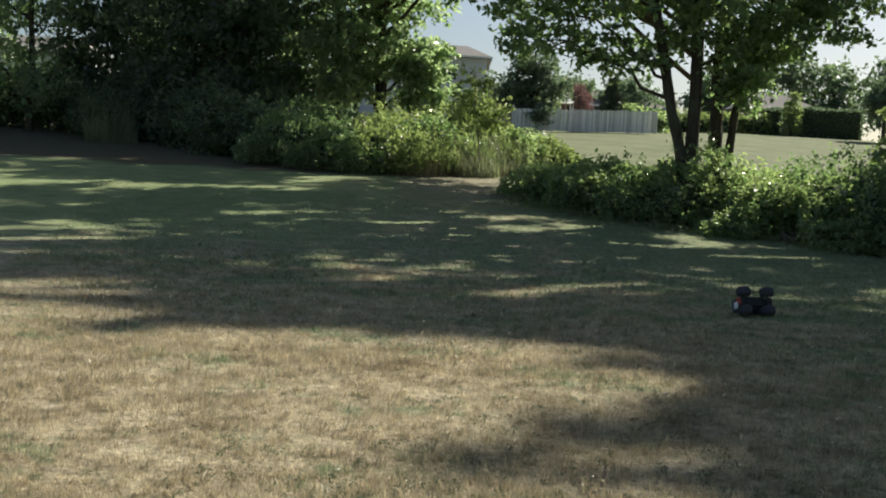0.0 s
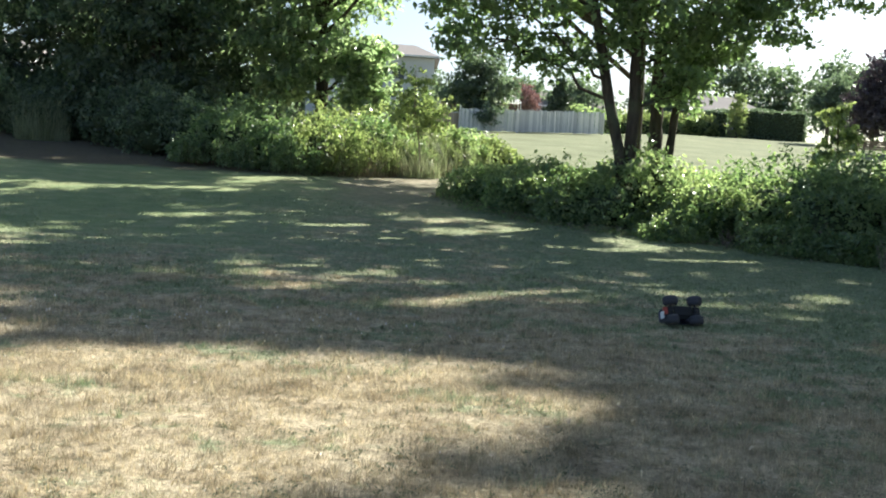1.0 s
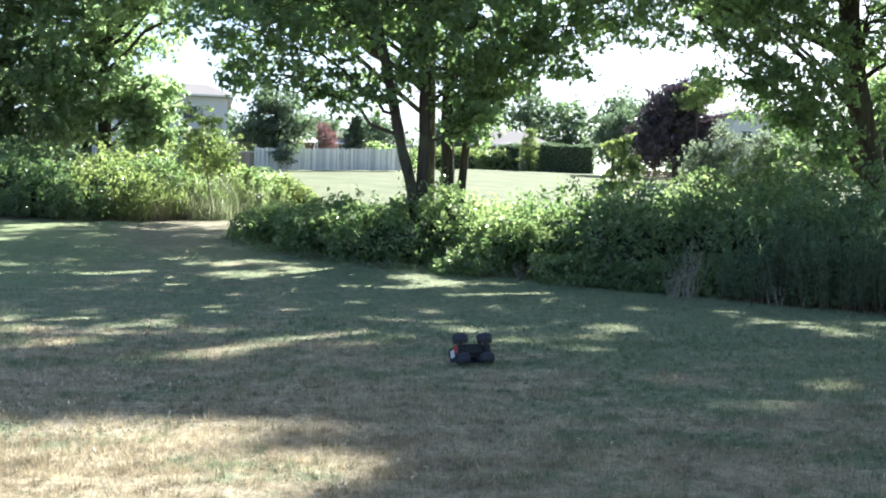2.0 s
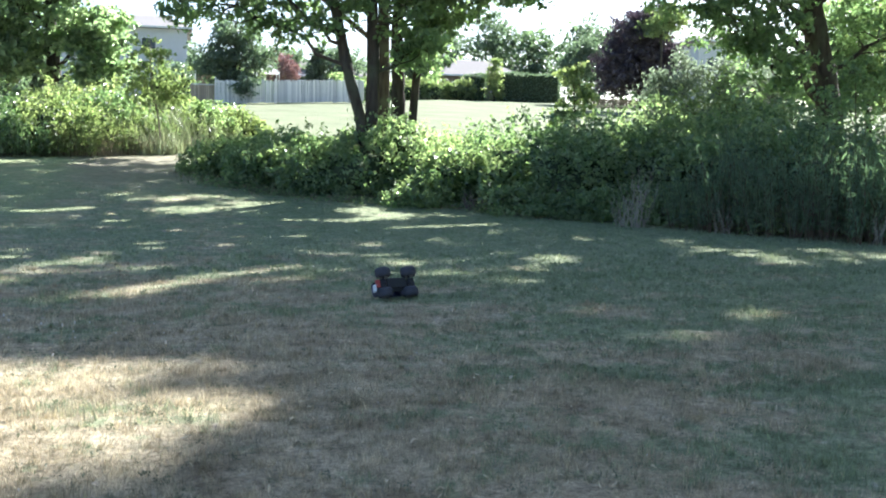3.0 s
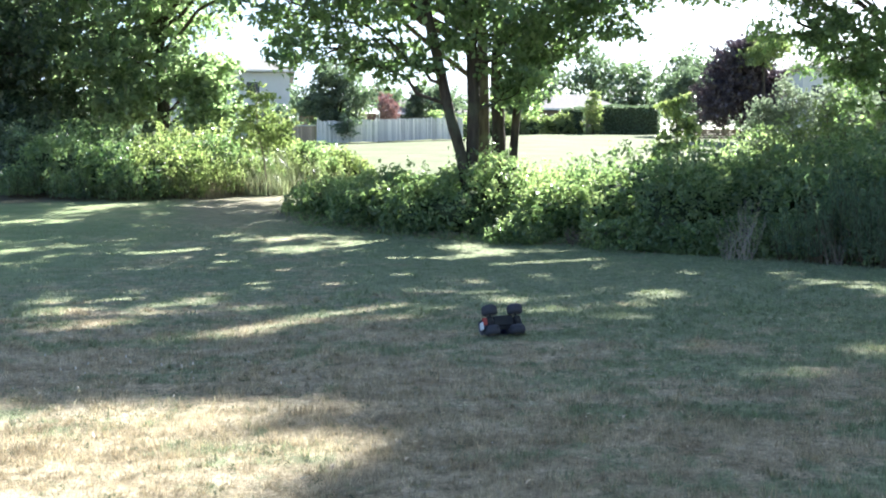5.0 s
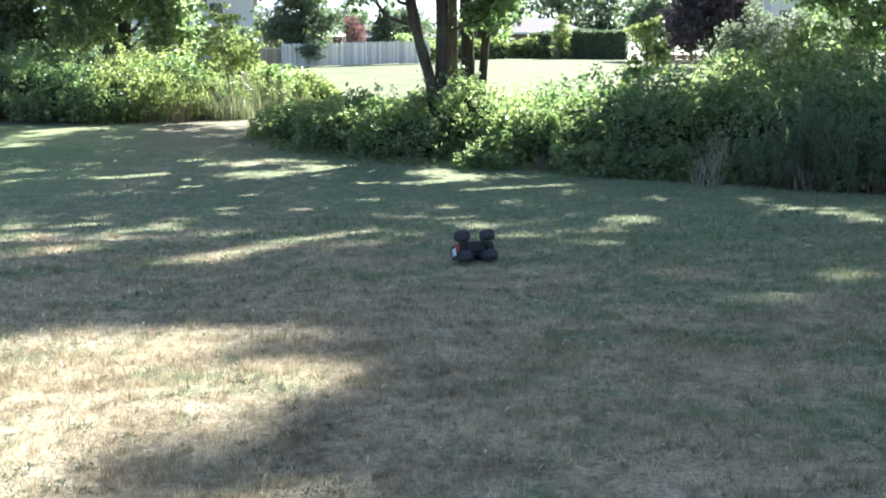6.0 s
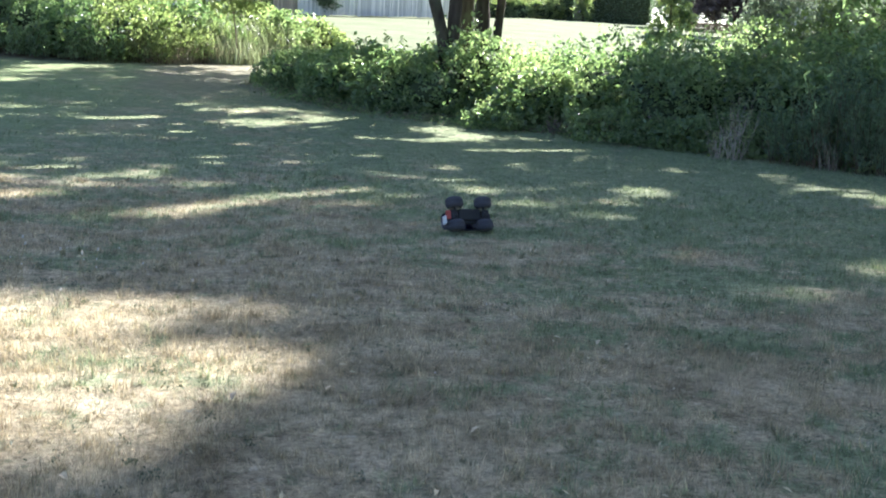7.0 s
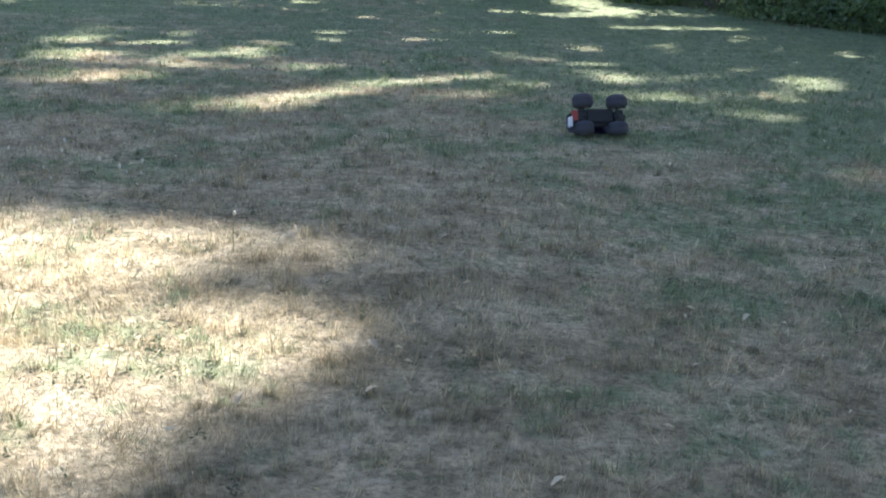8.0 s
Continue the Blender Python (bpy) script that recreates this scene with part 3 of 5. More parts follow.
def weeds(name, x, y, rx, ry, h, stems, leaf_mat, label, seed, group="", leaf=0.13, per=22, aspect=0.2, category="weeds", stem_mat=None, lean=0.12, thick=1.0):
    """Upright stems with narrow leaves."""
    rng = np.random.default_rng(seed)
    t = thing(name, x, y, hz(x, y) - 0.02, label, category, group)
    arr, cen, ax = [], [], []
    for _ in range(stems):
        a, r = rng.uniform(0, 6.283), math.sqrt(rng.uniform(0, 1))
        bx, by = math.cos(a) * r * rx, math.sin(a) * r * ry
        hh = h * rng.uniform(0.65, 1.12) * (1 - 0.3 * r)
        foot = np.array([bx, by, hz(x + bx, y + by) - hz(x, y)])
        tip = foot + np.array([rng.normal() * lean * hh, rng.normal() * lean * hh, hh])
        pts = curve_points(foot, tip, 0, 5, rng, 0.02)
        arr.append(tube_arrays(pts, np.linspace(0.007, 0.003, 5) * thick, 3))
        s = rng.uniform(0.12, 1.0, per)
        q = foot + (tip - foot) * s[:, None]
        dirs = unit(np.stack([rng.normal(size=per), rng.normal(size=per), rng.uniform(0.2, 1.6, per)], -1))
        cen.append(q + dirs * leaf * 0.5)
        ax.append(dirs)
    v, f = join(arr)
    tagged(child("stalkwork", mesh_from("stalkwork", v, f, stem_mat or TWIG), t), kind="stuff")
    cen, ax = np.concatenate(cen), np.concatenate(ax)
    v, f = leaf_arrays(rng, cen, leaf * rng.uniform(0.6, 1.4, len(cen)), aspect, axis=ax * 3, fold=0.06)
    child("foliage", mesh_from("foliage", v, f, leaf_mat), t)
    return t


def tall_grass(name, x, y, rx, ry, h, n, mat, label, seed, group=""):
    """A tuft of long blades, one mesh."""
    rng = np.random.default_rng(seed)
    a, r = rng.uniform(0, 6.283, n), np.sqrt(rng.uniform(0, 1, n))
    bx, by = np.cos(a) * r * rx, np.sin(a) * r * ry
    z0 = hz(x, y)
    base = np.stack([bx, by, height(x + bx, y + by) - z0], -1)
    L = h * (0.35 + 0.8 * rng.uniform(0, 1, n) ** 1.3)
    ang, lean = rng.uniform(0, 6.283, n), np.abs(rng.normal(size=n)) * 0.36
    d = np.stack([np.cos(ang) * np.sin(lean), np.sin(ang) * np.sin(lean), np.cos(lean)], -1)
    s = np.stack([-np.sin(ang), np.cos(ang), 0 * ang], -1) * rng.uniform(0.006, 0.013, n)[:, None]
    mid = base + d * (L * 0.55)[:, None]
    tip = base + d * L[:, None] + np.stack([np.cos(ang), np.sin(ang), -0.5 + 0 * ang], -1) * (0.18 * L)[:, None]
    v = np.stack([base - s, base + s, mid + s * 0.8, mid - s * 0.8, tip], 1).reshape(-1, 3)
    i = (np.arange(n) * 5)[:, None]
    f = np.concatenate([i + np.array([0, 1, 2]), i + np.array([0, 2, 3]), i + np.array([3, 2, 4])], 0)
    ob = new(name, mesh_from(name, v, f, mat))
    ob.location = (x, y, z0 - 0.02)
    return tagged(ob, label, "tall grass", group)


PALE_BARK = bark_material("pale_bark", (0.16, 0.13, 0.10), (0.34, 0.29, 0.23))

# ---------------------------------------------------------------- the near trees

# four-stemmed maple standing in the bramble bank
tree("maple_tree", 6.6, 28.8,
     [[(-0.46, -0.8, 0, 0.16), (-0.66, -0.8, 1.65, 0.145), (-1.04, -0.8, 3.1, 0.135), (-1.3, -0.7, 4.4, 0.125), (-1.7, -0.6, 6.2, 0.11), (-2.4, 0.0, 10.2, 0.07), (-3.0, 0.8, 13.5, 0.03)],
      [(-0.44, -0.7, 0, 0.17), (-0.40, -0.7, 1.8, 0.16), (-0.36, -0.6, 3.4, 0.15), (-0.42, -0.6, 4.8, 0.14), (-0.5, -0.5, 6.6, 0.12), (-0.3, 0.0, 11.5, 0.07), (0.4, 0.0, 15.5, 0.03)],
      [(0.70, 1.2, 0, 0.20), (0.68, 1.2, 1.8, 0.185), (0.64, 1.2, 3.2, 0.17), (0.62, 1.2, 4.6, 0.155), (0.9, 1.2, 7.0, 0.11), (1.5, 1.0, 9.5, 0.05)],
      [(0.98, 1.1, 0, 0.12), (1.04, 1.1, 1.8, 0.11), (1.18, 1.2, 3.2, 0.105), (1.45, 1.2, 4.6, 0.09), (2.2, 1.2, 6.4, 0.07), (3.2, 1.0, 8.4, 0.03)]],
     [(-4.9, 0.2, 5.7, 1.7, 2.0, 0.9, 34), (-2.6, 0.3, 6.2, 2.2, 2.3, 1.3, 60), (-0.4, 0.0, 6.8, 2.2, 2.3, 1.6, 70),
      (1.6, 0.0, 5.9, 1.9, 2.0, 1.4, 62), (3.6, 0.3, 6.3, 1.6, 1.9, 1.3, 46), (0.9, -0.9, 3.6, 0.6, 0.6, 0.9, 20), (1.5, 0.0, 4.4, 0.7, 0.8, 0.6, 16),
      (-4.1, -0.3, 4.5, 1.4, 1.2, 0.4, 18), (-2.3, -0.3, 4.3, 1.2, 1.1, 0.5, 20), (-0.3, -1.2, 4.8, 1.0, 0.7, 0.6, 16), (0.9, -0.6, 4.7, 1.0, 0.9, 0.6, 18),
      (-1.4, -1.7, 6.3, 1.7, 0.8, 1.1, 24), (0.7, -1.8, 6.0, 1.4, 0.8, 1.2, 24), (-3.4, -1.2, 6.2, 1.6, 0.9, 0.9, 22), (4.9, 0.2, 6.9, 1.5, 1.6, 1.0, 30), (2.6, -0.7, 5.1, 1.0, 0.9, 0.8, 20), (1.3, 0.4, 3.7, 0.6, 0.6, 0.7, 14),
      (0.2, 0.0, 9.4, 3.4, 3.2, 2.0, 90, 1.5), (-2.8, 0.0, 9.4, 2.8, 2.6, 1.8, 70, 1.5), (3.0, 0.0, 9.0, 2.4, 2.4, 1.8, 60, 1.5), (-6.0, 4.6, 8.8, 2.2, 2.4, 1.3, 60, 1.5), (-3.6, 4.8, 9.6, 2.6, 2.4, 1.6, 70, 1.5),
      (-6.4, 3.0, 11.5, 2.4, 2.4, 1.5, 60, 1.5), (-0.5, 0.0, 12.6, 3.6, 3.2, 1.8, 100, 1.5), (-3.4, 1.0, 14.2, 3.0, 3.0, 1.8, 80, 1.5), (0.8, 0.0, 16.0, 2.8, 2.8, 1.6, 70, 1.5)],
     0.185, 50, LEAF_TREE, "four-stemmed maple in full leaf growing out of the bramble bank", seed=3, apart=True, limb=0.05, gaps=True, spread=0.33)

# trees on the sun's side, whose crowns shade the lawn
tree("broadleaf_tree", 20.7, 31.0,
     [[(0.1, 0, 0, 0.44), (0.2, 0, 1.8, 0.40), (-0.05, 0, 3.4, 0.37), (-0.7, 0, 6.0, 0.34), (-1.2, 0, 10.0, 0.27), (-2.4, 0, 15.0, 0.16), (-3.4, -0.2, 18.8, 0.06)]],
     [(-4.2, -0.5, 8.0, 2.6, 2.8, 1.7, 62), (-1.2, -1.5, 7.2, 2.4, 2.4, 1.6, 80), (2.4, 0, 7.0, 2.6, 2.6, 1.8, 80), (-3.6, -2.0, 5.0, 1.5, 1.4, 1.0, 26), (-3.3, -2.4, 3.4, 1.1, 1.0, 1.0, 20), (1.5, -1.0, 4.6, 1.6, 1.6, 0.9, 24),
      (-6.6, -1.6, 6.7, 1.6, 1.4, 1.0, 24), (-5.4, -1.8, 5.3, 1.3, 1.2, 0.9, 20), (-7.6, -1.4, 7.9, 1.4, 1.4, 0.9, 22), (-4.7, -2.0, 6.8, 1.6, 1.4, 1.1, 24), (-4.4, -2.2, 4.2, 1.0, 1.0, 0.7, 20),
      (-0.6, 0, 10.4, 3.4, 3.2, 2.0, 80, 1.85), (2.6, 0.4, 11.0, 2.6, 2.6, 1.8, 50, 1.85), (-5.0, 0.5, 11.6, 3.0, 2.8, 1.8, 70, 1.85), (-2.2, 0, 14.2, 3.6, 3.4, 1.9, 90, 1.85), (-6.2, 0.6, 15.0, 3.0, 2.8, 1.7, 60, 1.85), (1.6, -1.4, 14.6, 2.8, 2.6, 1.7, 60, 1.85), (-2.6, -3.8, 16.0, 2.6, 2.4, 1.4, 105, 1.85), (-1.2, -3.6, 13.0, 2.4, 2.4, 1.4, 80, 1.85), (0.6, -3.9, 16.6, 2.0, 2.0, 1.1, 56, 1.9),
      (-8.6, -0.3, 18.2, 2.2, 2.0, 1.3, 50, 1.9), (-5.2, -0.3, 18.4, 2.8, 2.4, 1.4, 80, 1.9), (-2.2, -0.9, 18.2, 2.6, 2.3, 1.3, 70, 1.9), (-6.2, -4.2, 16.0, 1.3, 1.0, 0.7, 30, 1.9), (-7.6, -4.0, 16.4, 1.2, 1.0, 0.7, 26, 1.9),
      (-3.8, 1.7, 8.6, 1.6, 1.5, 0.9, 44, 1.5), (-5.6, 1.3, 8.4, 1.4, 1.4, 0.8, 46, 1.5), (-4.4, 2.2, 8.4, 1.4, 1.3, 0.8, 40, 1.5), (-2.6, 0.6, 8.8, 1.7, 1.6, 0.9, 48, 1.5), (-1.2, -0.3, 9.0, 1.8, 1.6, 0.9, 48, 1.5)],
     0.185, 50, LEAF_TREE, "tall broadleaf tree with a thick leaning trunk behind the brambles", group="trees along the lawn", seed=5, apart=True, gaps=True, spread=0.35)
tree("broadleaf_tree", 23.0, 21.6,
     [[(0, 0, 0, 0.42), (0.1, 0, 2.5, 0.37), (-0.1, 0, 6.0, 0.32), (-0.6, 0, 11.0, 0.23), (-2.2, 0, 17.0, 0.07)]],
     [(-0.6, -0.6, 8.2, 4.3, 4.3, 1.9, 150), (-1.6, 0, 11.4, 4.4, 4.4, 2.0, 160), (-2.8, 0.4, 14.6, 3.8, 3.6, 1.8, 150), (-3.6, 0.3, 17.6, 3.1, 3.0, 1.5, 150), (1.2, -1.8, 16.4, 3.0, 3.0, 1.6, 90), (-5.5, 1.1, 18.0, 1.65, 1.65, 0.9, 56), (-6.4, 2.9, 16.0, 0.8, 0.8, 0.6, 24), (-7.05, -1.1, 17.0, 1.1, 1.1, 0.8, 50), (-7.6, -1.9, 16.6, 1.1, 1.1, 0.8, 44), (-6.6, 1.4, 16.0, 1.0, 1.0, 0.8, 36), (-6.4, -0.1, 17.4, 1.0, 1.0, 0.7, 36), (-4.6, 3.4, 17.0, 1.6, 1.6, 0.9, 44)],
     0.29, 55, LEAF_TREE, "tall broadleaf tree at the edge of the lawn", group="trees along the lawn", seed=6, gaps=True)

# added out of view to keep skylight off the right of the lawn
tree("broadleaf_tree", 16.5, 9.0,
     [[(0, 0, 0, 0.34), (0.1, 0, 2.5, 0.3), (-0.1, 0, 6.0, 0.25), (-0.3, 0, 12.0, 0.08)]],
     [(-1.6, 0.4, 8.4, 3.0, 3.2, 1.6, 90), (1.6, 0, 8.8, 2.8, 3.0, 1.6, 80), (-0.2, 0, 11.2, 3.2, 3.2, 1.8, 100), (-0.2, 0, 13.6, 2.2, 2.2, 1.3, 50), (-4.2, 0.6, 7.6, 2.4, 2.8, 1.3, 60), (-3.4, -3.0, 7.8, 2.4, 2.4, 1.3, 50), (0.5, -2.0, 5.2, 3.0, 3.0, 1.3, 60), (0.5, 2.6, 5.4, 2.6, 2.4, 1.2, 50)],
     0.29, 45, LEAF_TREE, "unseen broadleaf tree added beside the lawn to block sky and sun", group="trees along the lawn", seed=15)

# more added trees out of view: two block skylight, the third shades the bank
for k, (x, y) in enumerate(((16.0, 1.0), (17.5, -7.0), (31.5, 32.5))):
    tree("broadleaf_tree", x, y, [[(0, 0, 0, 0.36), (0.1, 0, 2.5, 0.31), (-0.1, 0, 6.0, 0.26), (-0.3, 0, 12.0, 0.08)]],
         [(-2.2, 0.4, 3.6, 2.6, 3.0, 1.6, 60), (1.6, 0, 4.0, 2.8, 3.0, 1.6, 60), (-2.0, 0, 7.0, 3.2, 3.6, 1.9, 80), (1.8, 0, 7.4, 3.0, 3.4, 1.8, 70), (-0.4, 0, 10.6, 3.6, 3.6, 2.0, 80)] + ([(-1.0, 0, 13.8, 3.8, 3.6, 1.8, 80), (-0.6, 0, 17.0, 3.2, 3.0, 1.6, 60)] if k == 2 else []),
         0.4, 40, LEAF_TREE, "unseen broadleaf tree added beside the lawn to block sky and sun", group="trees along the lawn", seed=16 + k, spread=0.6, twig_every=5)

# added tree hidden behind the maple; its high lobes shade far lawn and bank
tree("broadleaf_tree", 8.42, 38.0,
     [[(0, 0, 0, 0.24), (0, 0, 3.0, 0.21), (-0.1, 0, 7.0, 0.16), (-0.6, 0, 11.5, 0.06)]],
     [(-3.4, -0.5, 7.6, 2.6, 2.2, 1.2, 60, 1.5), (-6.2, -1.2, 8.0, 2.4, 2.0, 1.2, 50, 1.5), (-0.4, 0.2, 8.2, 2.6, 2.4, 1.4, 60, 1.5), (-3.0, -0.4, 10.6, 3.0, 2.6, 1.4, 60, 1.5), (-8.6, -1.6, 9.0, 1.8, 1.8, 1.0, 30, 1.5), (-3.0, 2.7, 8.2, 2.2, 1.9, 1.0, 40, 1.5), (-0.4, 3.8, 8.6, 2.2, 1.9, 1.0, 38, 1.5), (-1.5, -4.2, 7.4, 1.7, 1.3, 0.8, 40, 1.6), (-10.8, -2.2, 9.4, 2.4, 1.8, 1.0, 60, 1.7), (3.2, 0.3, 9.2, 2.2, 1.9, 0.9, 54, 1.6), (-10.0, 3.7, 10.0, 1.9, 1.4, 0.8, 40, 1.6), (-7.9, 4.0, 10.0, 1.8, 1.4, 0.8, 38, 1.6), (-6.2, 4.2, 10.0, 1.7, 1.3, 0.8, 34, 1.6)],
     0.17, 52, LEAF_TREE, "unseen broadleaf tree added at the near edge of the field for its shade", group="trees along the lawn", seed=7, gaps=True)

# the dark stand beyond the lawn
STAND = ((-3.1, 48.0, 0.30, 0), (-4.95, 48.4, 0.14, 1), (-10.0, 47.5, 0.30, 2), (-14.5, 50.5, 0.32, 3), (-18.7, 49.0, 0.15, 4), (-25.0, 52.0, 0.34, 5), (-12.0, 56.0, 0.3, 6), (-28.0, 58.0, 0.3, 7), (-31.0, 50.0, 0.3, 8), (-7.3, 51.0, 0.26, 9))
for x, y, r, k in STAND:
    low = 1.3 if k > 1 else 3.4
    thin = 0.5 if k < 2 else 0.45 if k == 4 else 1.0
    more = [(1.9, -1.0, 2.5, 1.0, 1.0, 0.9, 30), (1.9, -1.4, 4.0, 0.8, 0.9, 1.0, 26), (-1.5, -0.8, 2.9, 0.9, 1.0, 1.0, 26), (2.2, -2.5, 8.2, 2.4, 2.2, 1.3, 50), (2.6, -2.0, 10.8, 2.6, 2.4, 1.5, 50), (4.0, -1.6, 12.4, 2.0, 2.0, 1.2, 30), (4.6, -3.5, 9.3, 1.9, 1.9, 1.1, 40), (5.6, -4.4, 8.6, 1.6, 1.6, 0.9, 26)] if k == 0 else []
    # front and thin trees get pale leaves; the others' shade is in LEAF_DARK
    tree("shade_tree", x, y,
         [[(0, 0, 0, r), (0.05, 0, 2.5, r * 0.9), (-0.1, 0, 6.0, r * 0.75), (0.1, 0, 14.5, r * 0.25)]],
         [(1.2, -0.8, low + 1.0, 1.7, 1.8, 1.3, int(60 * thin)), (-1.6, -0.6, low + 1.6, 2.0, 2.0, 1.5, int(60 * thin)), (0.6, 0, low + 3.6, 2.6, 2.6, 1.9, int(100 * thin)),
          (-1.8, 0, low + 4.6, 2.2, 2.4, 1.8, int(70 * thin)), (0, 0, low + 7.2, 3.0, 3.0, 2.2, int(90 * thin)), (0, 0, low + 10.6, 2.8, 2.6, 1.9, 60), (0.2, 0, low + 13.4, 2.2, 2.2, 1.6, 36)][:5 if k == 1 else 7] + more,
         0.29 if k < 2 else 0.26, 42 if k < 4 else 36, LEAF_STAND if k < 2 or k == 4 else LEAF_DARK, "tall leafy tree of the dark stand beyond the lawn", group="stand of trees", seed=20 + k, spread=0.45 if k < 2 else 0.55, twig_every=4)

for k in range(12):
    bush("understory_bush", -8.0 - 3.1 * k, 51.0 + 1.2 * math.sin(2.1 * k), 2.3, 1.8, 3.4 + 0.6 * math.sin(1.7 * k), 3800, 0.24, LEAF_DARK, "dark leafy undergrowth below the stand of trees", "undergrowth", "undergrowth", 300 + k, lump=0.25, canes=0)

# ---------------------------------------------------------------- bramble bank
BANK = ((3.3, 32.4, 1.1, 1.5, 0.85), (4.1, 30.3, 1.45, 1.6, 1.1), (5.2, 28.9, 1.8, 1.7, 1.35), (6.9, 28.2, 1.8, 1.8, 1.45), (8.6, 27.2, 1.8, 1.9, 1.5),
        (10.3, 26.4, 1.8, 2.1, 1.8), (12.0, 25.6, 1.8, 2.1, 2.15), (13.6, 24.4, 1.9, 2.1, 2.25), (15.4, 22.9, 2.0, 2.2, 2.3), (17.2, 21.3, 2.1, 2.2, 2.2),
        (9.4, 30.0, 1.8, 1.8, 1.15), (11.4, 29.2, 2.0, 2.0, 1.45), (13.8, 28.2, 2.0, 2.2, 1.95), (16.4, 26.6, 2.0, 2.3, 2.1), (19.0, 25.0, 2.5, 2.4, 2.2), (20.8, 28.4, 2.5, 2.0, 1.4), (18.0, 29.4, 2.3, 2.0, 1.4))
for k, (x, y, rx, ry, h) in enumerate(BANK):
    bush("bramble_bush", x, y, rx * 1.05, ry, h * (1.0 + 0.14 * math.sin(2.7 * k)), 17000 if k < 10 else 9000, (0.12, 0.14, 0.11)[k % 3], (LEAF_BRAMBLE, LEAF_BRAMBLE, LEAF_DIMBRAMBLE)[k % 3], "dense green bramble mound with arching canes at the lawn's edge", "bramble", "bramble bank", 40 + k, lump=0.36, spiky=0.06 + 0.05 * (k % 3), sprays=110)

for k, (x, y, rx, h) in enumerate(((9.0, 24.5, 1.0, 0.75), (10.2, 23.8, 0.9, 0.6), (11.2, 23.3, 0.8, 0.85), (12.2, 22.6, 0.9, 0.7), (7.0, 25.9, 1.0, 0.6), (13.4, 21.4, 0.9, 0.6))):
    bush("bramble_runner", x, y, rx, 0.7, h, 3600, 0.11, LEAF_BRAMBLE, "low bramble mound creeping out over the lawn's edge", "bramble", "bramble runners", 240 + k, lump=0.4, spiky=0.03, canes=6, sprays=40, core=False)
for k, (x, y, rx, h, n) in enumerate(((11.9, 22.0, 0.6, 1.5, 60), (12.5, 21.5, 0.7, 2.0, 90), (13.1, 20.8, 0.7, 1.7, 90), (13.8, 20.1, 0.8, 2.1, 100), (14.4, 19.3, 0.8, 1.8, 100), (15.0, 18.4, 0.8, 2.1, 100), (13.4, 22.4, 0.7, 2.3, 70), (14.9, 21.0, 0.7, 2.4, 70))):
    weeds("weed_clump", x, y, rx, 0.6, h, n, LEAF_WEED, "tall upright green weeds with narrow leaves before the brambles", 70 + k, "weeds before the brambles", leaf=0.16, aspect=0.15, per=26, lean=0.16)
for k, (x, y, h, n) in enumerate(((10.75, 22.3, 1.5, 20), (10.5, 22.4, 0.85, 14), (12.1, 21.2, 0.8, 9), (14.0, 18.9, 0.7, 9))):
    weeds("dead_stalks", x, y, 0.16, 0.12, h, n, STALK, "dry pale dead stalks at the foot of the brambles", 77 + k, "dead stalks", per=12, leaf=0.07, stem_mat=STALK, lean=0.24, thick=1.1)
for k, (x, y, h) in enumerate(((8.4, 25.0, 0.6), (9.7, 24.3, 0.8), (11.6, 22.9, 0.8), (12.8, 21.9, 0.7), (13.9, 20.7, 0.9), (14.8, 19.6, 0.9), (15.5, 18.4, 1.0))):
    weeds("old_canes", x, y, 0.6, 0.3, h, 34, OLDCANE, "brown withered canes and leaves at the foot of the brambles", 260 + k, "old canes", per=9, leaf=0.085, aspect=0.4, stem_mat=OLDCANE, lean=0.4)
tree("wild_sapling", 14.6, 26.2, [[(0, 0, 0, 0.03), (0.1, 0, 1.3, 0.025), (0.0, 0, 3.0, 0.008)]],
     [(-0.9, 0, 2.4, 0.8, 0.6, 0.4, 16), (0.6, 0, 2.7, 0.8, 0.6, 0.4, 16), (-0.1, 0, 3.2, 0.4, 0.4, 0.4, 9), (1.4, -0.2, 2.4, 0.7, 0.6, 0.3, 12)], 0.13, 18, LEAF_LIGHT, "young broadleaf saplings rising out of the brambles", "sapling", "saplings in the brambles", seed=91, spread=0.22, limb=0.016, bark=TWIG)
tree("wild_sapling", 17.6, 25.0, [[(0, 0, 0, 0.035), (0.1, 0, 1.4, 0.028), (0.0, 0, 3.4, 0.008)]],
     [(-1.0, 0, 2.7, 0.9, 0.7, 0.5, 20), (0.8, 0, 2.9, 0.9, 0.7, 0.5, 20), (-0.1, 0, 3.6, 0.6, 0.6, 0.4, 12)], 0.14, 20, LEAF_TREE, "young broadleaf saplings rising out of the brambles", "sapling", "saplings in the brambles", seed=92, spread=0.24, limb=0.016, bark=TWIG)

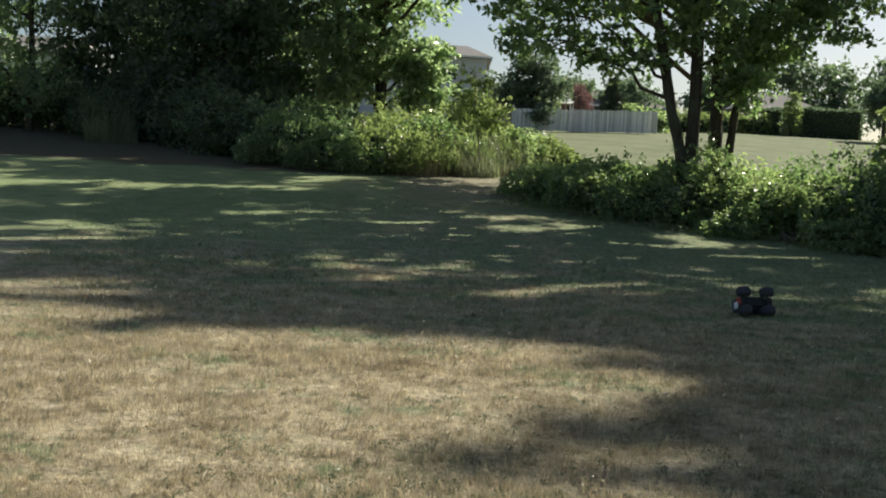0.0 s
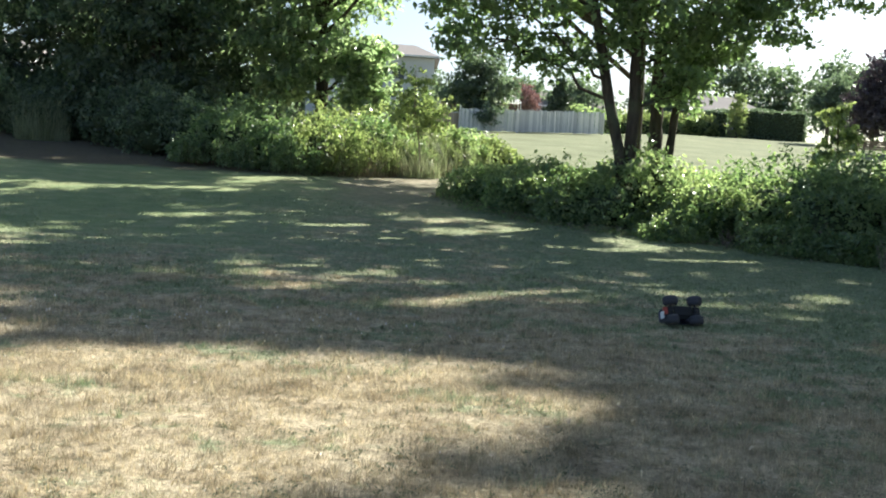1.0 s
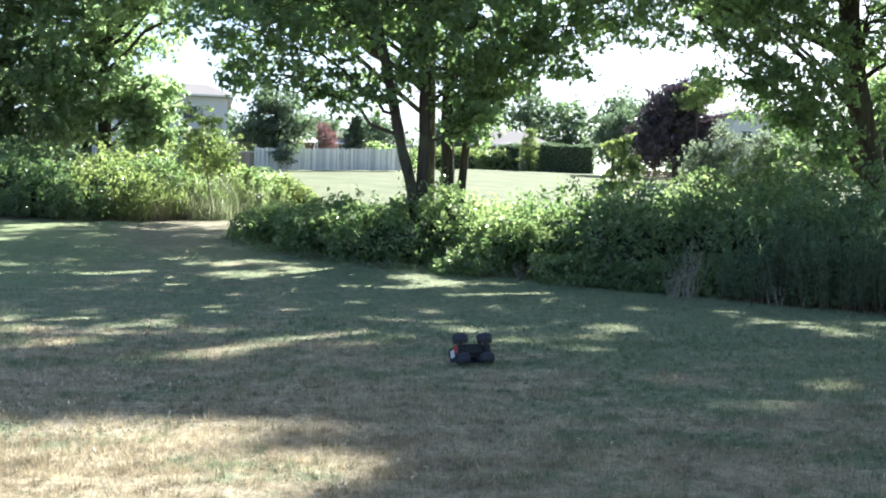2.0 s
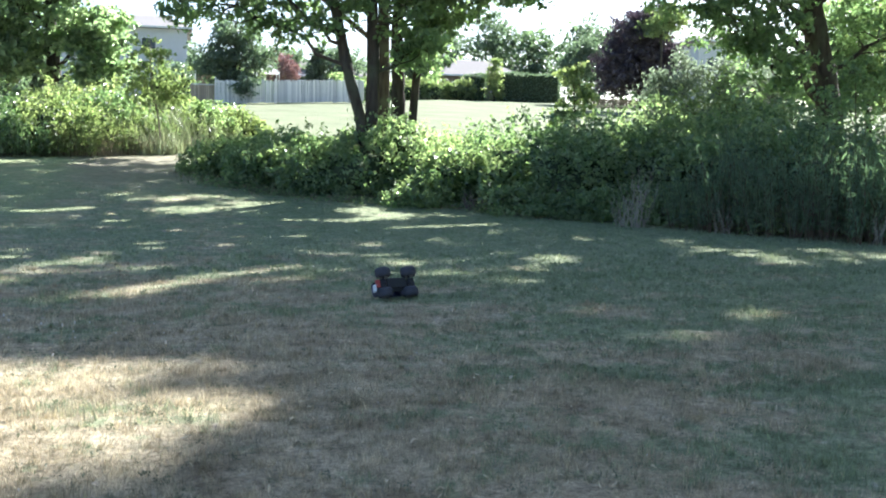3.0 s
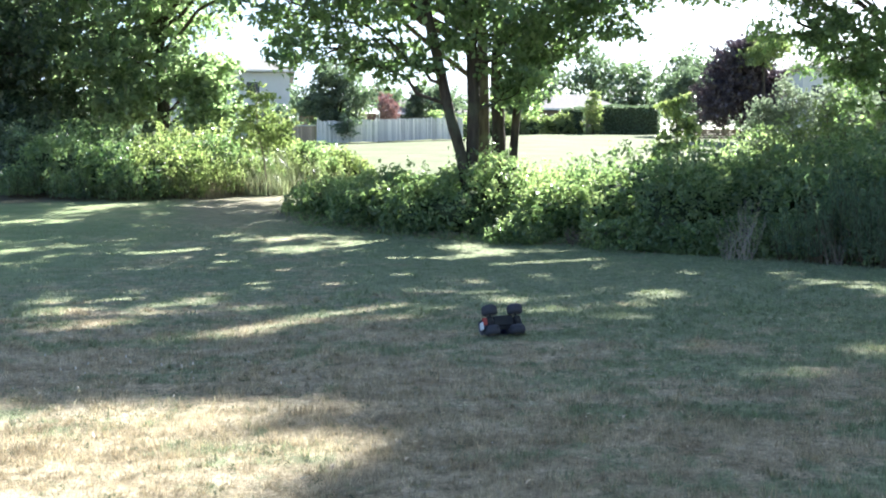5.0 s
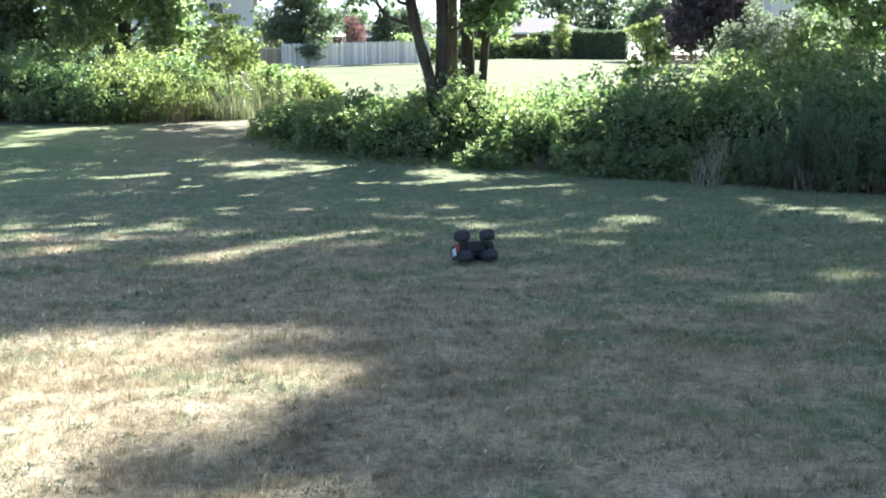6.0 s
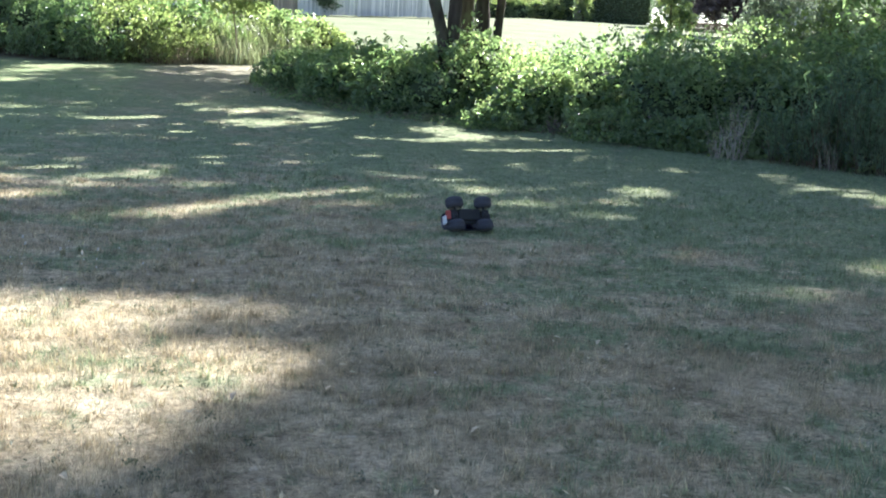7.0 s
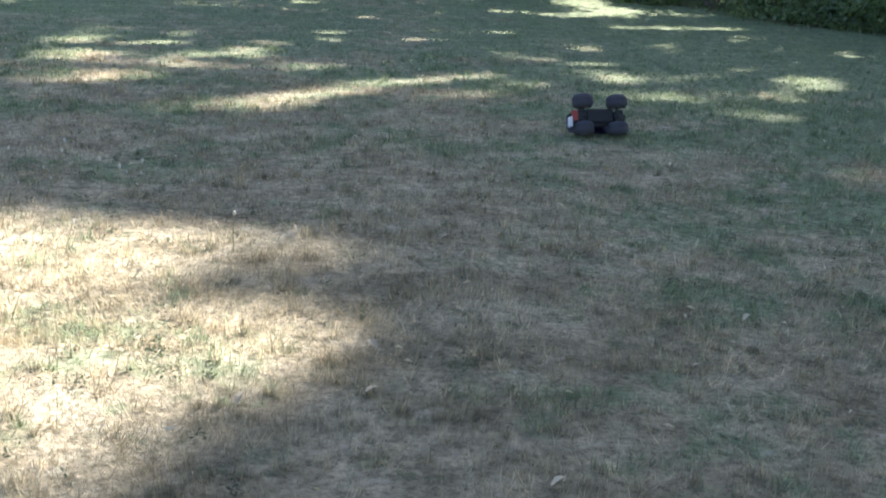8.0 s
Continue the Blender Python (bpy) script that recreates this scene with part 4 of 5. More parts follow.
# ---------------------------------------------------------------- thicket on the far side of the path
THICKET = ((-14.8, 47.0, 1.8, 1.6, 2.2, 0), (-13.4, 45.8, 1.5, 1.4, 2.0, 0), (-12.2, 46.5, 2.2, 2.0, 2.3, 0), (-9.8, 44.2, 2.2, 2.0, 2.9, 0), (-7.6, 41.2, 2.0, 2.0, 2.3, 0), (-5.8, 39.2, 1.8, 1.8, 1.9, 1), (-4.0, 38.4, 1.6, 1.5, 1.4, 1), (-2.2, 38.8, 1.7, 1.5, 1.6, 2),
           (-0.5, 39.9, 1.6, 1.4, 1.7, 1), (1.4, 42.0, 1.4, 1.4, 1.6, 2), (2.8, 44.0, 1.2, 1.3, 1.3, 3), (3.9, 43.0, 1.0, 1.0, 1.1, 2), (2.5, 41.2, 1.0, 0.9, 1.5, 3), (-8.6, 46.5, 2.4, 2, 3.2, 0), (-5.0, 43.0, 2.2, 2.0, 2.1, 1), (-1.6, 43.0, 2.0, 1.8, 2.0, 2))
# lit picks the leaf copy: shade on the left is painted by darker leaves
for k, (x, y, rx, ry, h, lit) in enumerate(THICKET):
    bush("thicket_bush", x, y, rx, ry, h, 8600, 0.15, (LEAF_DARK, LEAF_DIMBRAMBLE, LEAF_LIGHT, LEAF_BRAMBLE)[lit], "leafy wild shrub in the thicket beyond the lawn", "shrub", "thicket", 90 + k, lump=0.26, spiky=0.12)
for k, (x, y, h, g) in enumerate(((0.2, 38.4, 0.8, 1), (1.4, 39.4, 1.7, 0), (-1.0, 37.7, 0.6, 1), (2.3, 40.4, 1.5, 0), (3.0, 41.6, 1.3, 0), (0.9, 38.4, 1.1, 0), (0.9, 38.8, 0.7, 1), (1.9, 39.9, 0.6, 1))):
    tall_grass("tall_grass", x, y, 1.0, 0.8, h, 650 if h < 1.3 else 420, LEAF_STRAW if g else LEAF_TALLGRASS, "tuft of tall seeding grass gone dry" if g else "tuft of tall pale green grass", 120 + k, "tall grass by the thicket")

tall_grass("tall_grass", -13.6, 44.4, 1.1, 0.6, 2.2, 500, LEAF_TALLGRASS, "tuft of tall pale green grass", 131, "tall grass by the thicket")
# weeds on the left take the darker leaf as painted shade
for k, (x, y, h) in enumerate(((-6.2, 37.6, 1.3), (-4.6, 36.9, 1.1), (-3.0, 36.7, 1.2), (-1.6, 37.0, 1.4), (-0.4, 37.9, 1.6), (0.8, 38.9, 1.6), (1.9, 40.2, 1.5), (3.0, 41.6, 1.3))):
    weeds("thicket_weeds", x, y, 0.9, 0.55, h, 70, LEAF_DIMBRAMBLE if x < -2.0 else LEAF_LIGHT, "tall feathery green weeds along the thicket's edge", 170 + k, "weeds by the thicket", leaf=0.16, per=18, aspect=0.28)

tree("sapling", 0.9, 37.9, [[(0.25, 0, 0, 0.03), (0.15, 0, 1.2, 0.028), (-0.05, 0, 2.4, 0.02), (-0.1, 0, 3.7, 0.008)]],
     [(-0.65, 0, 2.5, 0.6, 0.6, 0.55, 24), (0.6, 0, 2.4, 0.6, 0.6, 0.6, 24), (-0.1, 0, 3.2, 0.5, 0.5, 0.6, 20), (0.0, 0, 1.8, 0.7, 0.6, 0.4, 12)], 0.15, 24, LEAF_LIGHT, "slender young tree at the corner of the thicket", "sapling", seed=8, spread=0.26, limb=0.014, bark=PALE_BARK)
tree("sapling", 11.9, 29.0, [[(0, 0, 0, 0.04), (0, 0, 1.6, 0.03), (-0.1, 0, 3.3, 0.01)]],
     [(0.1, 0, 2.5, 0.35, 0.35, 0.5, 16), (-0.1, 0, 3.2, 0.25, 0.25, 0.4, 9), (-0.5, -0.3, 2.2, 0.3, 0.3, 0.3, 8)], 0.17, 20, LEAF_LIGHT, "young sunlit tree rising out of the brambles", "sapling", seed=9, spread=0.16, limb=0.012, bark=TWIG)


def ground_cover():
    """Low runners and dry litter along the foot of the brambles."""
    rng = np.random.default_rng(51)
    foot = smooth_line([(1.9, 32.8, 0), (2.5, 30.2, 0), (3.4, 28.5, 0), (5.0, 26.9, 0), (7.0, 26.1, 0), (8.6, 24.9, 0), (10.4, 24.0, 0), (12.0, 23.2, 0), (13.6, 22.0, 0), (15.0, 20.2, 0), (15.8, 18.6, 0)], 8)
    for name, n, spread, mat, leaf, label in (("ground_cover", 5200, 0.30, LEAF_BRAMBLE, 0.09, "low green bramble runners creeping onto the lawn"), ("dry_litter", 2600, 0.42, LEAF_STRAW, 0.10, "pale dry grass litter along the foot of the brambles")):
        i = rng.integers(0, len(foot) - 1, n)
        clump = np.sin(i * 1.9) + np.sin(i * 0.63 + 1.0)
        p = foot[i] + (foot[i + 1] - foot[i]) * rng.uniform(0, 1, (n, 1))
        p[:, :2] += rng.normal(size=(n, 2)) * spread * (0.75 + 0.25 * clump)[:, None]
        p[:, 2] = height(p[:, 0], p[:, 1]) + np.abs(rng.normal(size=n)) * 0.07
        v, f = leaf_arrays(rng, p, leaf * rng.uniform(0.5, 1.4, n), 0.5 if leaf < 0.1 else 0.14, face=np.array([0, 0, 1.0]))
        tagged(new(name, mesh_from(name, v, f, mat)), label, "ground cover", kind="stuff")


ground_cover()

# ---------------------------------------------------------------- across the field
FENCE_WOOD = plain_material("weathered_boards", (0.74, 0.72, 0.69), (0.88, 0.86, 0.83), 3.0, 0.85, 0.15, bump=0.4, stretch=(6, 6, 0.6), vary=True)
TANWOOD = plain_material("tan_boards", (0.40, 0.31, 0.23), (0.55, 0.45, 0.35), 3.0, 0.85, 0.15, bump=0.4, stretch=(6, 6, 0.6), vary=True)
ROOF = plain_material("grey_shingles", (0.19, 0.178, 0.163), (0.29, 0.274, 0.254), 5.0, 0.9, 0.1, bump=0.4)
SIDING = plain_material("pale_siding", (0.58, 0.58, 0.575), (0.68, 0.68, 0.67), 2.0, 0.8, 0.2, bump=0.1)
WHITE = plain_material("white_paint", (0.74, 0.74, 0.73), (0.82, 0.82, 0.81), 3.0, 0.6, 0.3, bump=0.05)
BRICKWALL = plain_material("brown_wall", (0.22, 0.17, 0.14), (0.30, 0.24, 0.20), 3.0, 0.85, 0.15, bump=0.2)
GLASS = plain_material("window_glass", (0.03, 0.035, 0.04), (0.05, 0.055, 0.06), 1.0, 0.08, 0.6, bump=0.0)


def fence():
    f = thing("wooden_fence", 9.4, 87.8, hz(9.4, 87.8), "weathered grey upright board fence across the field", "fence")
    rng = np.random.default_rng(5)
    boards = []
    for k in range(4):
        bm = bmesh.new()
        h = 1.72 + 0.03 * k
        box(bm, -0.072, 0.072, -0.012, 0.012, 0.05, h, 0.006)
        me = bpy.data.meshes.new("board")
        bm.to_mesh(me)
        bm.free()
        me.materials.append(FENCE_WOOD)
        boards.append(me)
    x = -4.4
    while x < 7.1:
        b = child("board", boards[int(rng.integers(0, 4))], f)
        b.location = (x, 0.0, hz(9.4 + x, 87.8) - f.location.z + rng.normal() * 0.02)
        b.rotation_euler = (0, rng.normal() * 0.008, 0)
        x += 0.155
    for k in range(6):
        bm = bmesh.new()
        px = -4.4 + k * 2.28
        box(bm, px - 0.06, px + 0.06, -0.1, -0.015, -0.2, 1.9, 0.01)
        part("post", bm, FENCE_WOOD, f)
    for z in (0.45, 1.5):
        bm = bmesh.new()
        box(bm, -4.4, 7.0, 0.014, 0.06, z, z + 0.09)
        part("rail", bm, FENCE_WOOD, f)


fence()


def hip_house(name, x, y, w, d, eave, ridge, wall_mat, label, windows, rz=0.0, over=0.5, hip=0.35, gable=False):
    """A house of boards under a hipped or gabled roof, with real openings' frames and panes set on the wall."""
    z = hz(x, y)
    t = thing(name, x, y, z, label, "house", rz=rz)
    bm = bmesh.new()
    box(bm, -w / 2, w / 2, -d / 2, d / 2, -0.5, eave)
    part("wall", bm, wall_mat, t)
    bm = bmesh.new()
    W, D = w / 2 + over, d / 2 + over
    inset = 0.0 if gable else d * hip
    lo = [bm.verts.new(p) for p in ((-W, -D, eave - 0.05), (W, -D, eave - 0.05), (W, D, eave - 0.05), (-W, D, eave - 0.05))]
    hi = [bm.verts.new(p) for p in ((-W, -D, eave + 0.15), (W, -D, eave + 0.15), (W, D, eave + 0.15), (-W, D, eave + 0.15))]
    r = [bm.verts.new((-W + inset, 0, ridge)), bm.verts.new((W - inset, 0, ridge))]
    for q in ((hi[0], hi[1], r[1], r[0]), (hi[2], hi[3], r[0], r[1]), (hi[1], hi[2], r[1]), (hi[3], hi[0], r[0]), (lo[3], lo[2], lo[1], lo[0]),
              (lo[0], lo[1], hi[1], hi[0]), (lo[1], lo[2], hi[2], hi[1]), (lo[2], lo[3], hi[3], hi[2]), (lo[3], lo[0], hi[0], hi[3])):
        bm.faces.new(q)
    bmesh.ops.recalc_face_normals(bm, faces=bm.faces)
    part("roof", bm, ROOF, t)
    bm = bmesh.new()
    box(bm, -W, W, -D - 0.12, -D - 0.003, eave - 0.02, eave + 0.13)
    part("gutter", bm, WHITE, t)
    for wx, wz, ww, wh in windows:
        bm = bmesh.new()
        for a in ((wx - ww / 2 - 0.08, wx - ww / 2, wz - 0.08, wz + wh + 0.08), (wx + ww / 2, wx + ww / 2 + 0.08, wz - 0.08, wz + wh + 0.08), (wx - ww / 2, wx + ww / 2, wz - 0.08, wz), (wx - ww / 2, wx + ww / 2, wz + wh, wz + wh + 0.08)):
            box(bm, a[0], a[1], -d / 2 - 0.06, -d / 2 - 0.002, a[2], a[3])
        win = part("window", bm, WHITE, t)
        bm = bmesh.new()
        box(bm, wx - ww / 2, wx + ww / 2, -d / 2 - 0.03, -d / 2 - 0.003, wz, wz + wh)
        part("pane", bm, GLASS, win)
    return t


hip_house("house", -2.8, 110.0, 12.0, 9.0, 6.75, 8.4, SIDING, "two-storey pale grey house with a hipped shingle roof beyond the fence", [(-1.0, 4.6, 1.4, 1.2), (-4.2, 4.6, 1.4, 1.2), (2.6, 4.6, 1.2, 1.2)], hip=0.27)
hip_house("house", 33.4, 116.0, 8.2, 8.0, 2.6, 4.6, BRICKWALL, "low brown bungalow with a pale grey roof across the field", [(-2.6, 0.9, 1.4, 1.1), (1.6, 0.9, 1.4, 1.1)])
hip_house("house", 54.8, 104.0, 6.0, 8.0, 6.2, 7.6, SIDING, "pale house with a grey roof behind the far trees", [(-1.6, 3.4, 1.2, 1.2), (1.6, 3.4, 1.2, 1.2)])
hip_house("house", -38.0, 102.0, 12.0, 9.0, 4.2, 6.0, SIDING, "pale grey house glimpsed behind the stand of trees", [(-2.5, 1.6, 1.4, 1.2), (2.5, 1.6, 1.4, 1.2)])
hip_house("house", 18.0, 124.0, 10.0, 8.0, 3.6, 5.6, SIDING, "pale grey house far behind the fence", [(-2.0, 1.6, 1.3, 1.2), (2.0, 1.6, 1.3, 1.2)])


def garden_canopy():
    t = thing("garden_canopy", 9.85, 99.0, hz(9.85, 99.0), "white garden canopy with a pitched roof behind the fence", "canopy")
    bm = bmesh.new()
    v = [bm.verts.new(p) for p in ((-1.1, -1.2, 2.5), (1.1, -1.2, 2.5), (1.1, 1.2, 2.5), (-1.1, 1.2, 2.5), (-0.4, 0, 3.2), (0.3, 0, 3.2))]
    for q in ((0, 1, 5, 4), (1, 2, 5), (2, 3, 4, 5), (3, 0, 4)):
        bm.faces.new([v[i] for i in q])
    bmesh.ops.solidify(bm, geom=bm.faces[:], thickness=0.04)
    part("roof", bm, WHITE, t)
    for px in (-1.0, 1.0):
        for py in (-1.1, 1.1):
            bm = bmesh.new()
            box(bm, px - 0.04, px + 0.04, py - 0.04, py + 0.04, 0, 2.5, 0.005)
            part("post", bm, WHITE, t)


garden_canopy()


def garden_gate():
    """A low tan gate with a pale cap beside the end of the board fence."""
    t = thing("garden_gate", 4.1, 88.0, hz(4.1, 88.0), "low tan wooden gate with a pale cap beside the fence", "gate")
    for k in range(11):
        bm = bmesh.new()
        box(bm, -0.82 + 0.15 * k - 0.068, -0.82 + 0.15 * k + 0.068, -0.012, 0.012, 0.06, 1.36, 0.006)
        part("board", bm, TANWOOD, t)
    bm = bmesh.new()
    box(bm, -0.92, 0.80, -0.07, 0.07, 1.37, 1.46, 0.01)
    part("cap", bm, FENCE_WOOD, t, "pale capping board")
    for px in (-0.95, 0.83):
        bm = bmesh.new()
        box(bm, px - 0.05, px + 0.05, -0.05, 0.05, -0.2, 1.5, 0.008)
        part("post", bm, TANWOOD, t)


def carport():
    """A flat-roofed carport against the end of the two-storey house."""
    t = thing("carport", 5.9, 106.5, hz(5.9, 106.5), "flat-roofed carport with a pale fascia beside the house", "carport")
    bm = bmesh.new()
    box(bm, -2.2, 2.2, -2.4, 2.4, 3.55, 3.72, 0.02)
    part("roof", bm, ROOF, t)
    bm = bmesh.new()
    box(bm, -2.24, 2.24, -2.46, -2.405, 3.48, 3.76)
    part("fascia", bm, WHITE, t, "pale fascia board")
    bm = bmesh.new()
    box(bm, -2.1, 2.1, 2.2, 2.35, -0.3, 3.54)
    part("back_wall", bm, BRICKWALL, t, "brown back wall")
    for px in (-2.0, 0.0, 2.0):
        bm = bmesh.new()
        box(bm, px - 0.06, px + 0.06, -2.3, -2.18, -0.3, 3.54, 0.01)
        part("post", bm, WHITE, t)


garden_gate()
carport()

def plank_fence():
    t = thing("plank_fence", 40.5, 90.0, hz(40.5, 90.0), "low brown plank fence at the far side of the field", "fence")
    for k in range(4):
        bm = bmesh.new()
        box(bm, -3.6, 3.6, -0.02, 0.02, 0.08 + 0.2 * k, 0.25 + 0.2 * k, 0.006)
        part("plank", bm, BRICKWALL, t)
    for k in range(5):
        bm = bmesh.new()
        box(bm, -3.55 + 1.775 * k - 0.05, -3.55 + 1.775 * k + 0.05, 0.021, 0.12, -0.2, 0.95, 0.006)
        part("post", bm, BRICKWALL, t)


plank_fence()

# garden trees and shrubs beyond the fence
tree("garden_tree", 6.6, 90.8, [[(0, 0, 0, 0.25), (0, 0, 2.4, 0.2), (0.1, 0, 6.5, 0.06)]],
     [(-1.6, 0, 3.2, 1.9, 1.6, 1.3, 70), (1.2, 0, 3.6, 1.9, 1.6, 1.3, 70), (0.2, 0, 5.4, 1.7, 1.6, 1.4, 70), (0.0, 0, 1.6, 2.2, 1.4, 1.0, 60), (0.7, -3.3, 1.1, 0.9, 0.25, 0.45, 14)], 0.3, 36, LEAF_HAZY, "spreading dark green garden tree behind the fence", seed=31, spread=0.5)
tree("conical_evergreen", 13.4, 92.0, [[(0, 0, 0, 0.12), (0, 0, 2.0, 0.09), (0, 0, 4.3, 0.02)]],
     [(0, 0, 0.8, 1.2, 1.1, 0.8, 70), (0, 0, 1.8, 1.05, 1.0, 0.8, 64), (0, 0, 2.7, 0.8, 0.8, 0.7, 46), (0, 0, 3.5, 0.5, 0.5, 0.6, 28), (0, 0, 4.2, 0.2, 0.2, 0.4, 12)],
     0.24, 30, LEAF_CONIFER, "dark conical evergreen behind the fence", "evergreen", seed=132, spread=0.24, limb=0.03, hollow=0.3)
tree("red_leaved_tree", 12.0, 112.0, [[(0, 0, 0, 0.15), (0, 0, 2.0, 0.12), (0, 0, 4.2, 0.04)]], [(0, 0, 4.2, 1.8, 1.7, 1.3, 90), (1.2, 0, 3.6, 1.2, 1.2, 1.0, 40)], 0.3, 26, LEAF_RED, "small red-leaved garden tree behind the fence", seed=33, spread=0.5)
bush("garden_shrub", 7.2, 93.0, 2.2, 1.4, 2.6, 3200, 0.28, LEAF_BRAMBLE, "rounded green shrub behind the fence", "shrub", "garden shrubs", 134, canes=0)
bush("garden_shrub", 1.6, 98.0, 2.3, 1.5, 3.4, 3200, 0.28, LEAF_HAZY, "tall dark green shrub below the house", "shrub", "garden shrubs", 136, canes=0)
bush("garden_shrub", 15.8, 93.0, 2.4, 1.4, 2.2, 3200, 0.28, LEAF_BRAMBLE, "rounded green shrub behind the fence", "shrub", "garden shrubs", 135, canes=0)


def clipped_hedge(x, y, w, d, h, n, mat, label, seed):
    """A hedge clipped to an uneven box: leaves over a dark core that stands in for inner shade."""
    rng = np.random.default_rng(seed)
    t = thing("clipped_hedge", x, y, hz(x, y), label, "hedge", "far hedge")
    p = rng.uniform(-1, 1, (n, 3))
    k = rng.integers(0, 3, n)
    s = np.sign(rng.normal(size=n))
    p[np.arange(n), k] = s * rng.uniform(0.9, 1.03, n)
    out = np.zeros((n, 3))
    out[np.arange(n), k] = s
    wave = waves(rng, 1.4)(p * np.array([w / 2, 1, 1]))
    q = np.stack([p[:, 0] * w / 2, p[:, 1] * d / 2, (p[:, 2] + 1) / 2 * h * (1 + 0.05 * wave)], -1)
    v, f = leaf_arrays(rng, q, 0.24 * rng.uniform(0.5, 1.3, n), 0.5, face=out + np.array([0, 0, 0.3]))
    # dark box behind the leaves, painted as the hedge's inner shade
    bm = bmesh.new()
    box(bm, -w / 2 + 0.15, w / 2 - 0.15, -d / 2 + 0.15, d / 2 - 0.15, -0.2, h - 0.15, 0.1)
    part("shade_core", bm, CORE, t, "dark core that stands in for the shade inside the hedge")
    child("foliage", mesh_from("foliage", v, f, mat), t)


clipped_hedge(36.2, 106.0, 6.4, 1.6, 2.8, 5200, LEAF_HAZY, "clipped dark green garden hedge across the field", 140)
clipped_hedge(30.7, 106.0, 2.2, 1.6, 2.5, 1800, LEAF_HAZY, "short dark green clipped hedge across the field", 141)
for k, (x, rx, h) in enumerate(((26.2, 1.9, 2.0), (29.0, 1.6, 1.7), (22.4, 2.4, 2.2))):
    bush("garden_shrub", x, 105.0, rx, 1.3, h, 3000, 0.26, LEAF_LIGHT, "light green leafy shrub across the field", "shrub", "far shrubs", 144 + k, canes=0)
tree("garden_tree", 32.2, 104.0, [[(0, 0, 0, 0.1), (0, 0, 1.0, 0.08), (0, 0, 3.2, 0.02)]], [(0, 0, 1.2, 1.1, 0.9, 0.9, 40), (-0.1, 0, 2.6, 0.8, 0.8, 0.8, 34), (0.1, 0, 3.7, 0.4, 0.4, 0.6, 16)], 0.22, 26, LEAF_LIGHT, "light green upright shrub before the hedge", "shrub", seed=150, spread=0.3, limb=0.03)
tree("plum_tree", 39.4, 86.0, [[(0, 0, 0, 0.25), (0, 0, 2.0, 0.2), (0, 0, 5.5, 0.07)]], [(-2.2, 0, 3.4, 1.7, 1.7, 1.9, 110), (1.9, 0, 4.2, 1.9, 1.9, 2.2, 120), (-0.9, 0, 6.3, 1.7, 1.9, 1.8, 110), (0.9, 0, 7.4, 1.6, 1.6, 1.2, 70), (0, -0.5, 3.6, 2.2, 1.8, 1.8, 90)], 0.3, 36, LEAF_PLUM, "rounded dark purple-leaved plum tree across the field", seed=34, spread=0.5)
tree("garden_tree", 39.0, 99.0, [[(0, 0, 0, 0.2), (0, 0, 2.0, 0.16), (0, 0, 5.0, 0.06)]], [(-0.5, 0, 3.4, 1.6, 1.5, 1.5, 70), (0.6, 0, 5.0, 1.7, 1.5, 1.5, 70)], 0.3, 30, LEAF_HAZY, "rounded dark green garden tree across the field", seed=36, spread=0.5)
tree("garden_tree", 40.0, 83.5, [[(0, 0, 0, 0.2), (0, 0, 3.0, 0.16), (0, 0, 7.0, 0.06)]], [(0.6, 0, 7.6, 1.6, 1.4, 1.0, 60), (-0.6, 0, 6.9, 0.8, 0.8, 0.7, 24)], 0.3, 26, LEAF_LIGHT, "light green tree top behind the plum tree", seed=35, spread=0.5)
for k, (x, y, w, h) in enumerate(((21.9, 45.2, 0.8, 3.2), (23.4, 45.6, 1.1, 4.1), (24.9, 45.0, 1.1, 3.9), (26.6, 46.4, 1.2, 3.9), (28.4, 47.0, 1.3, 3.6))):
    tree("field_shrub", x, y, [[(0, 0, 0, 0.07), (0.1, 0, 1.2, 0.05), (0.0, 0, h * 0.9, 0.012)], [(0.2, 0.1, 0, 0.06), (0.5, 0.1, 1.2, 0.04), (0.7 * w, 0, h * 0.75, 0.012)]],
         [(-0.5 * w, 0, h * 0.35, 0.8 * w, 0.8, 0.8, 40), (0.6 * w, 0, h * 0.42, 0.8 * w, 0.8, 0.9, 40), (-0.2 * w, 0, h * 0.68, 0.7 * w, 0.7, 0.8, 34), (0.5 * w, 0, h * 0.8, 0.5 * w, 0.6, 0.6, 22), (-0.1, 0, h * 0.95, 0.35 * w, 0.4, 0.5, 14)],
         0.15, 30, LEAF_PALE, "pale green feathery wild shrub in the sunny field", "shrub", "field shrubs", 160 + k, spread=0.34, limb=0.02, bark=TWIG, hollow=0.2)
bush("dark_shrub", 33.0, 60.0, 0.9, 0.9, 3.6, 3600, 0.2, LEAF_CONIFER, "dark upright evergreen shrub in the field", "shrub", seed=165, canes=0, lump=0.15)
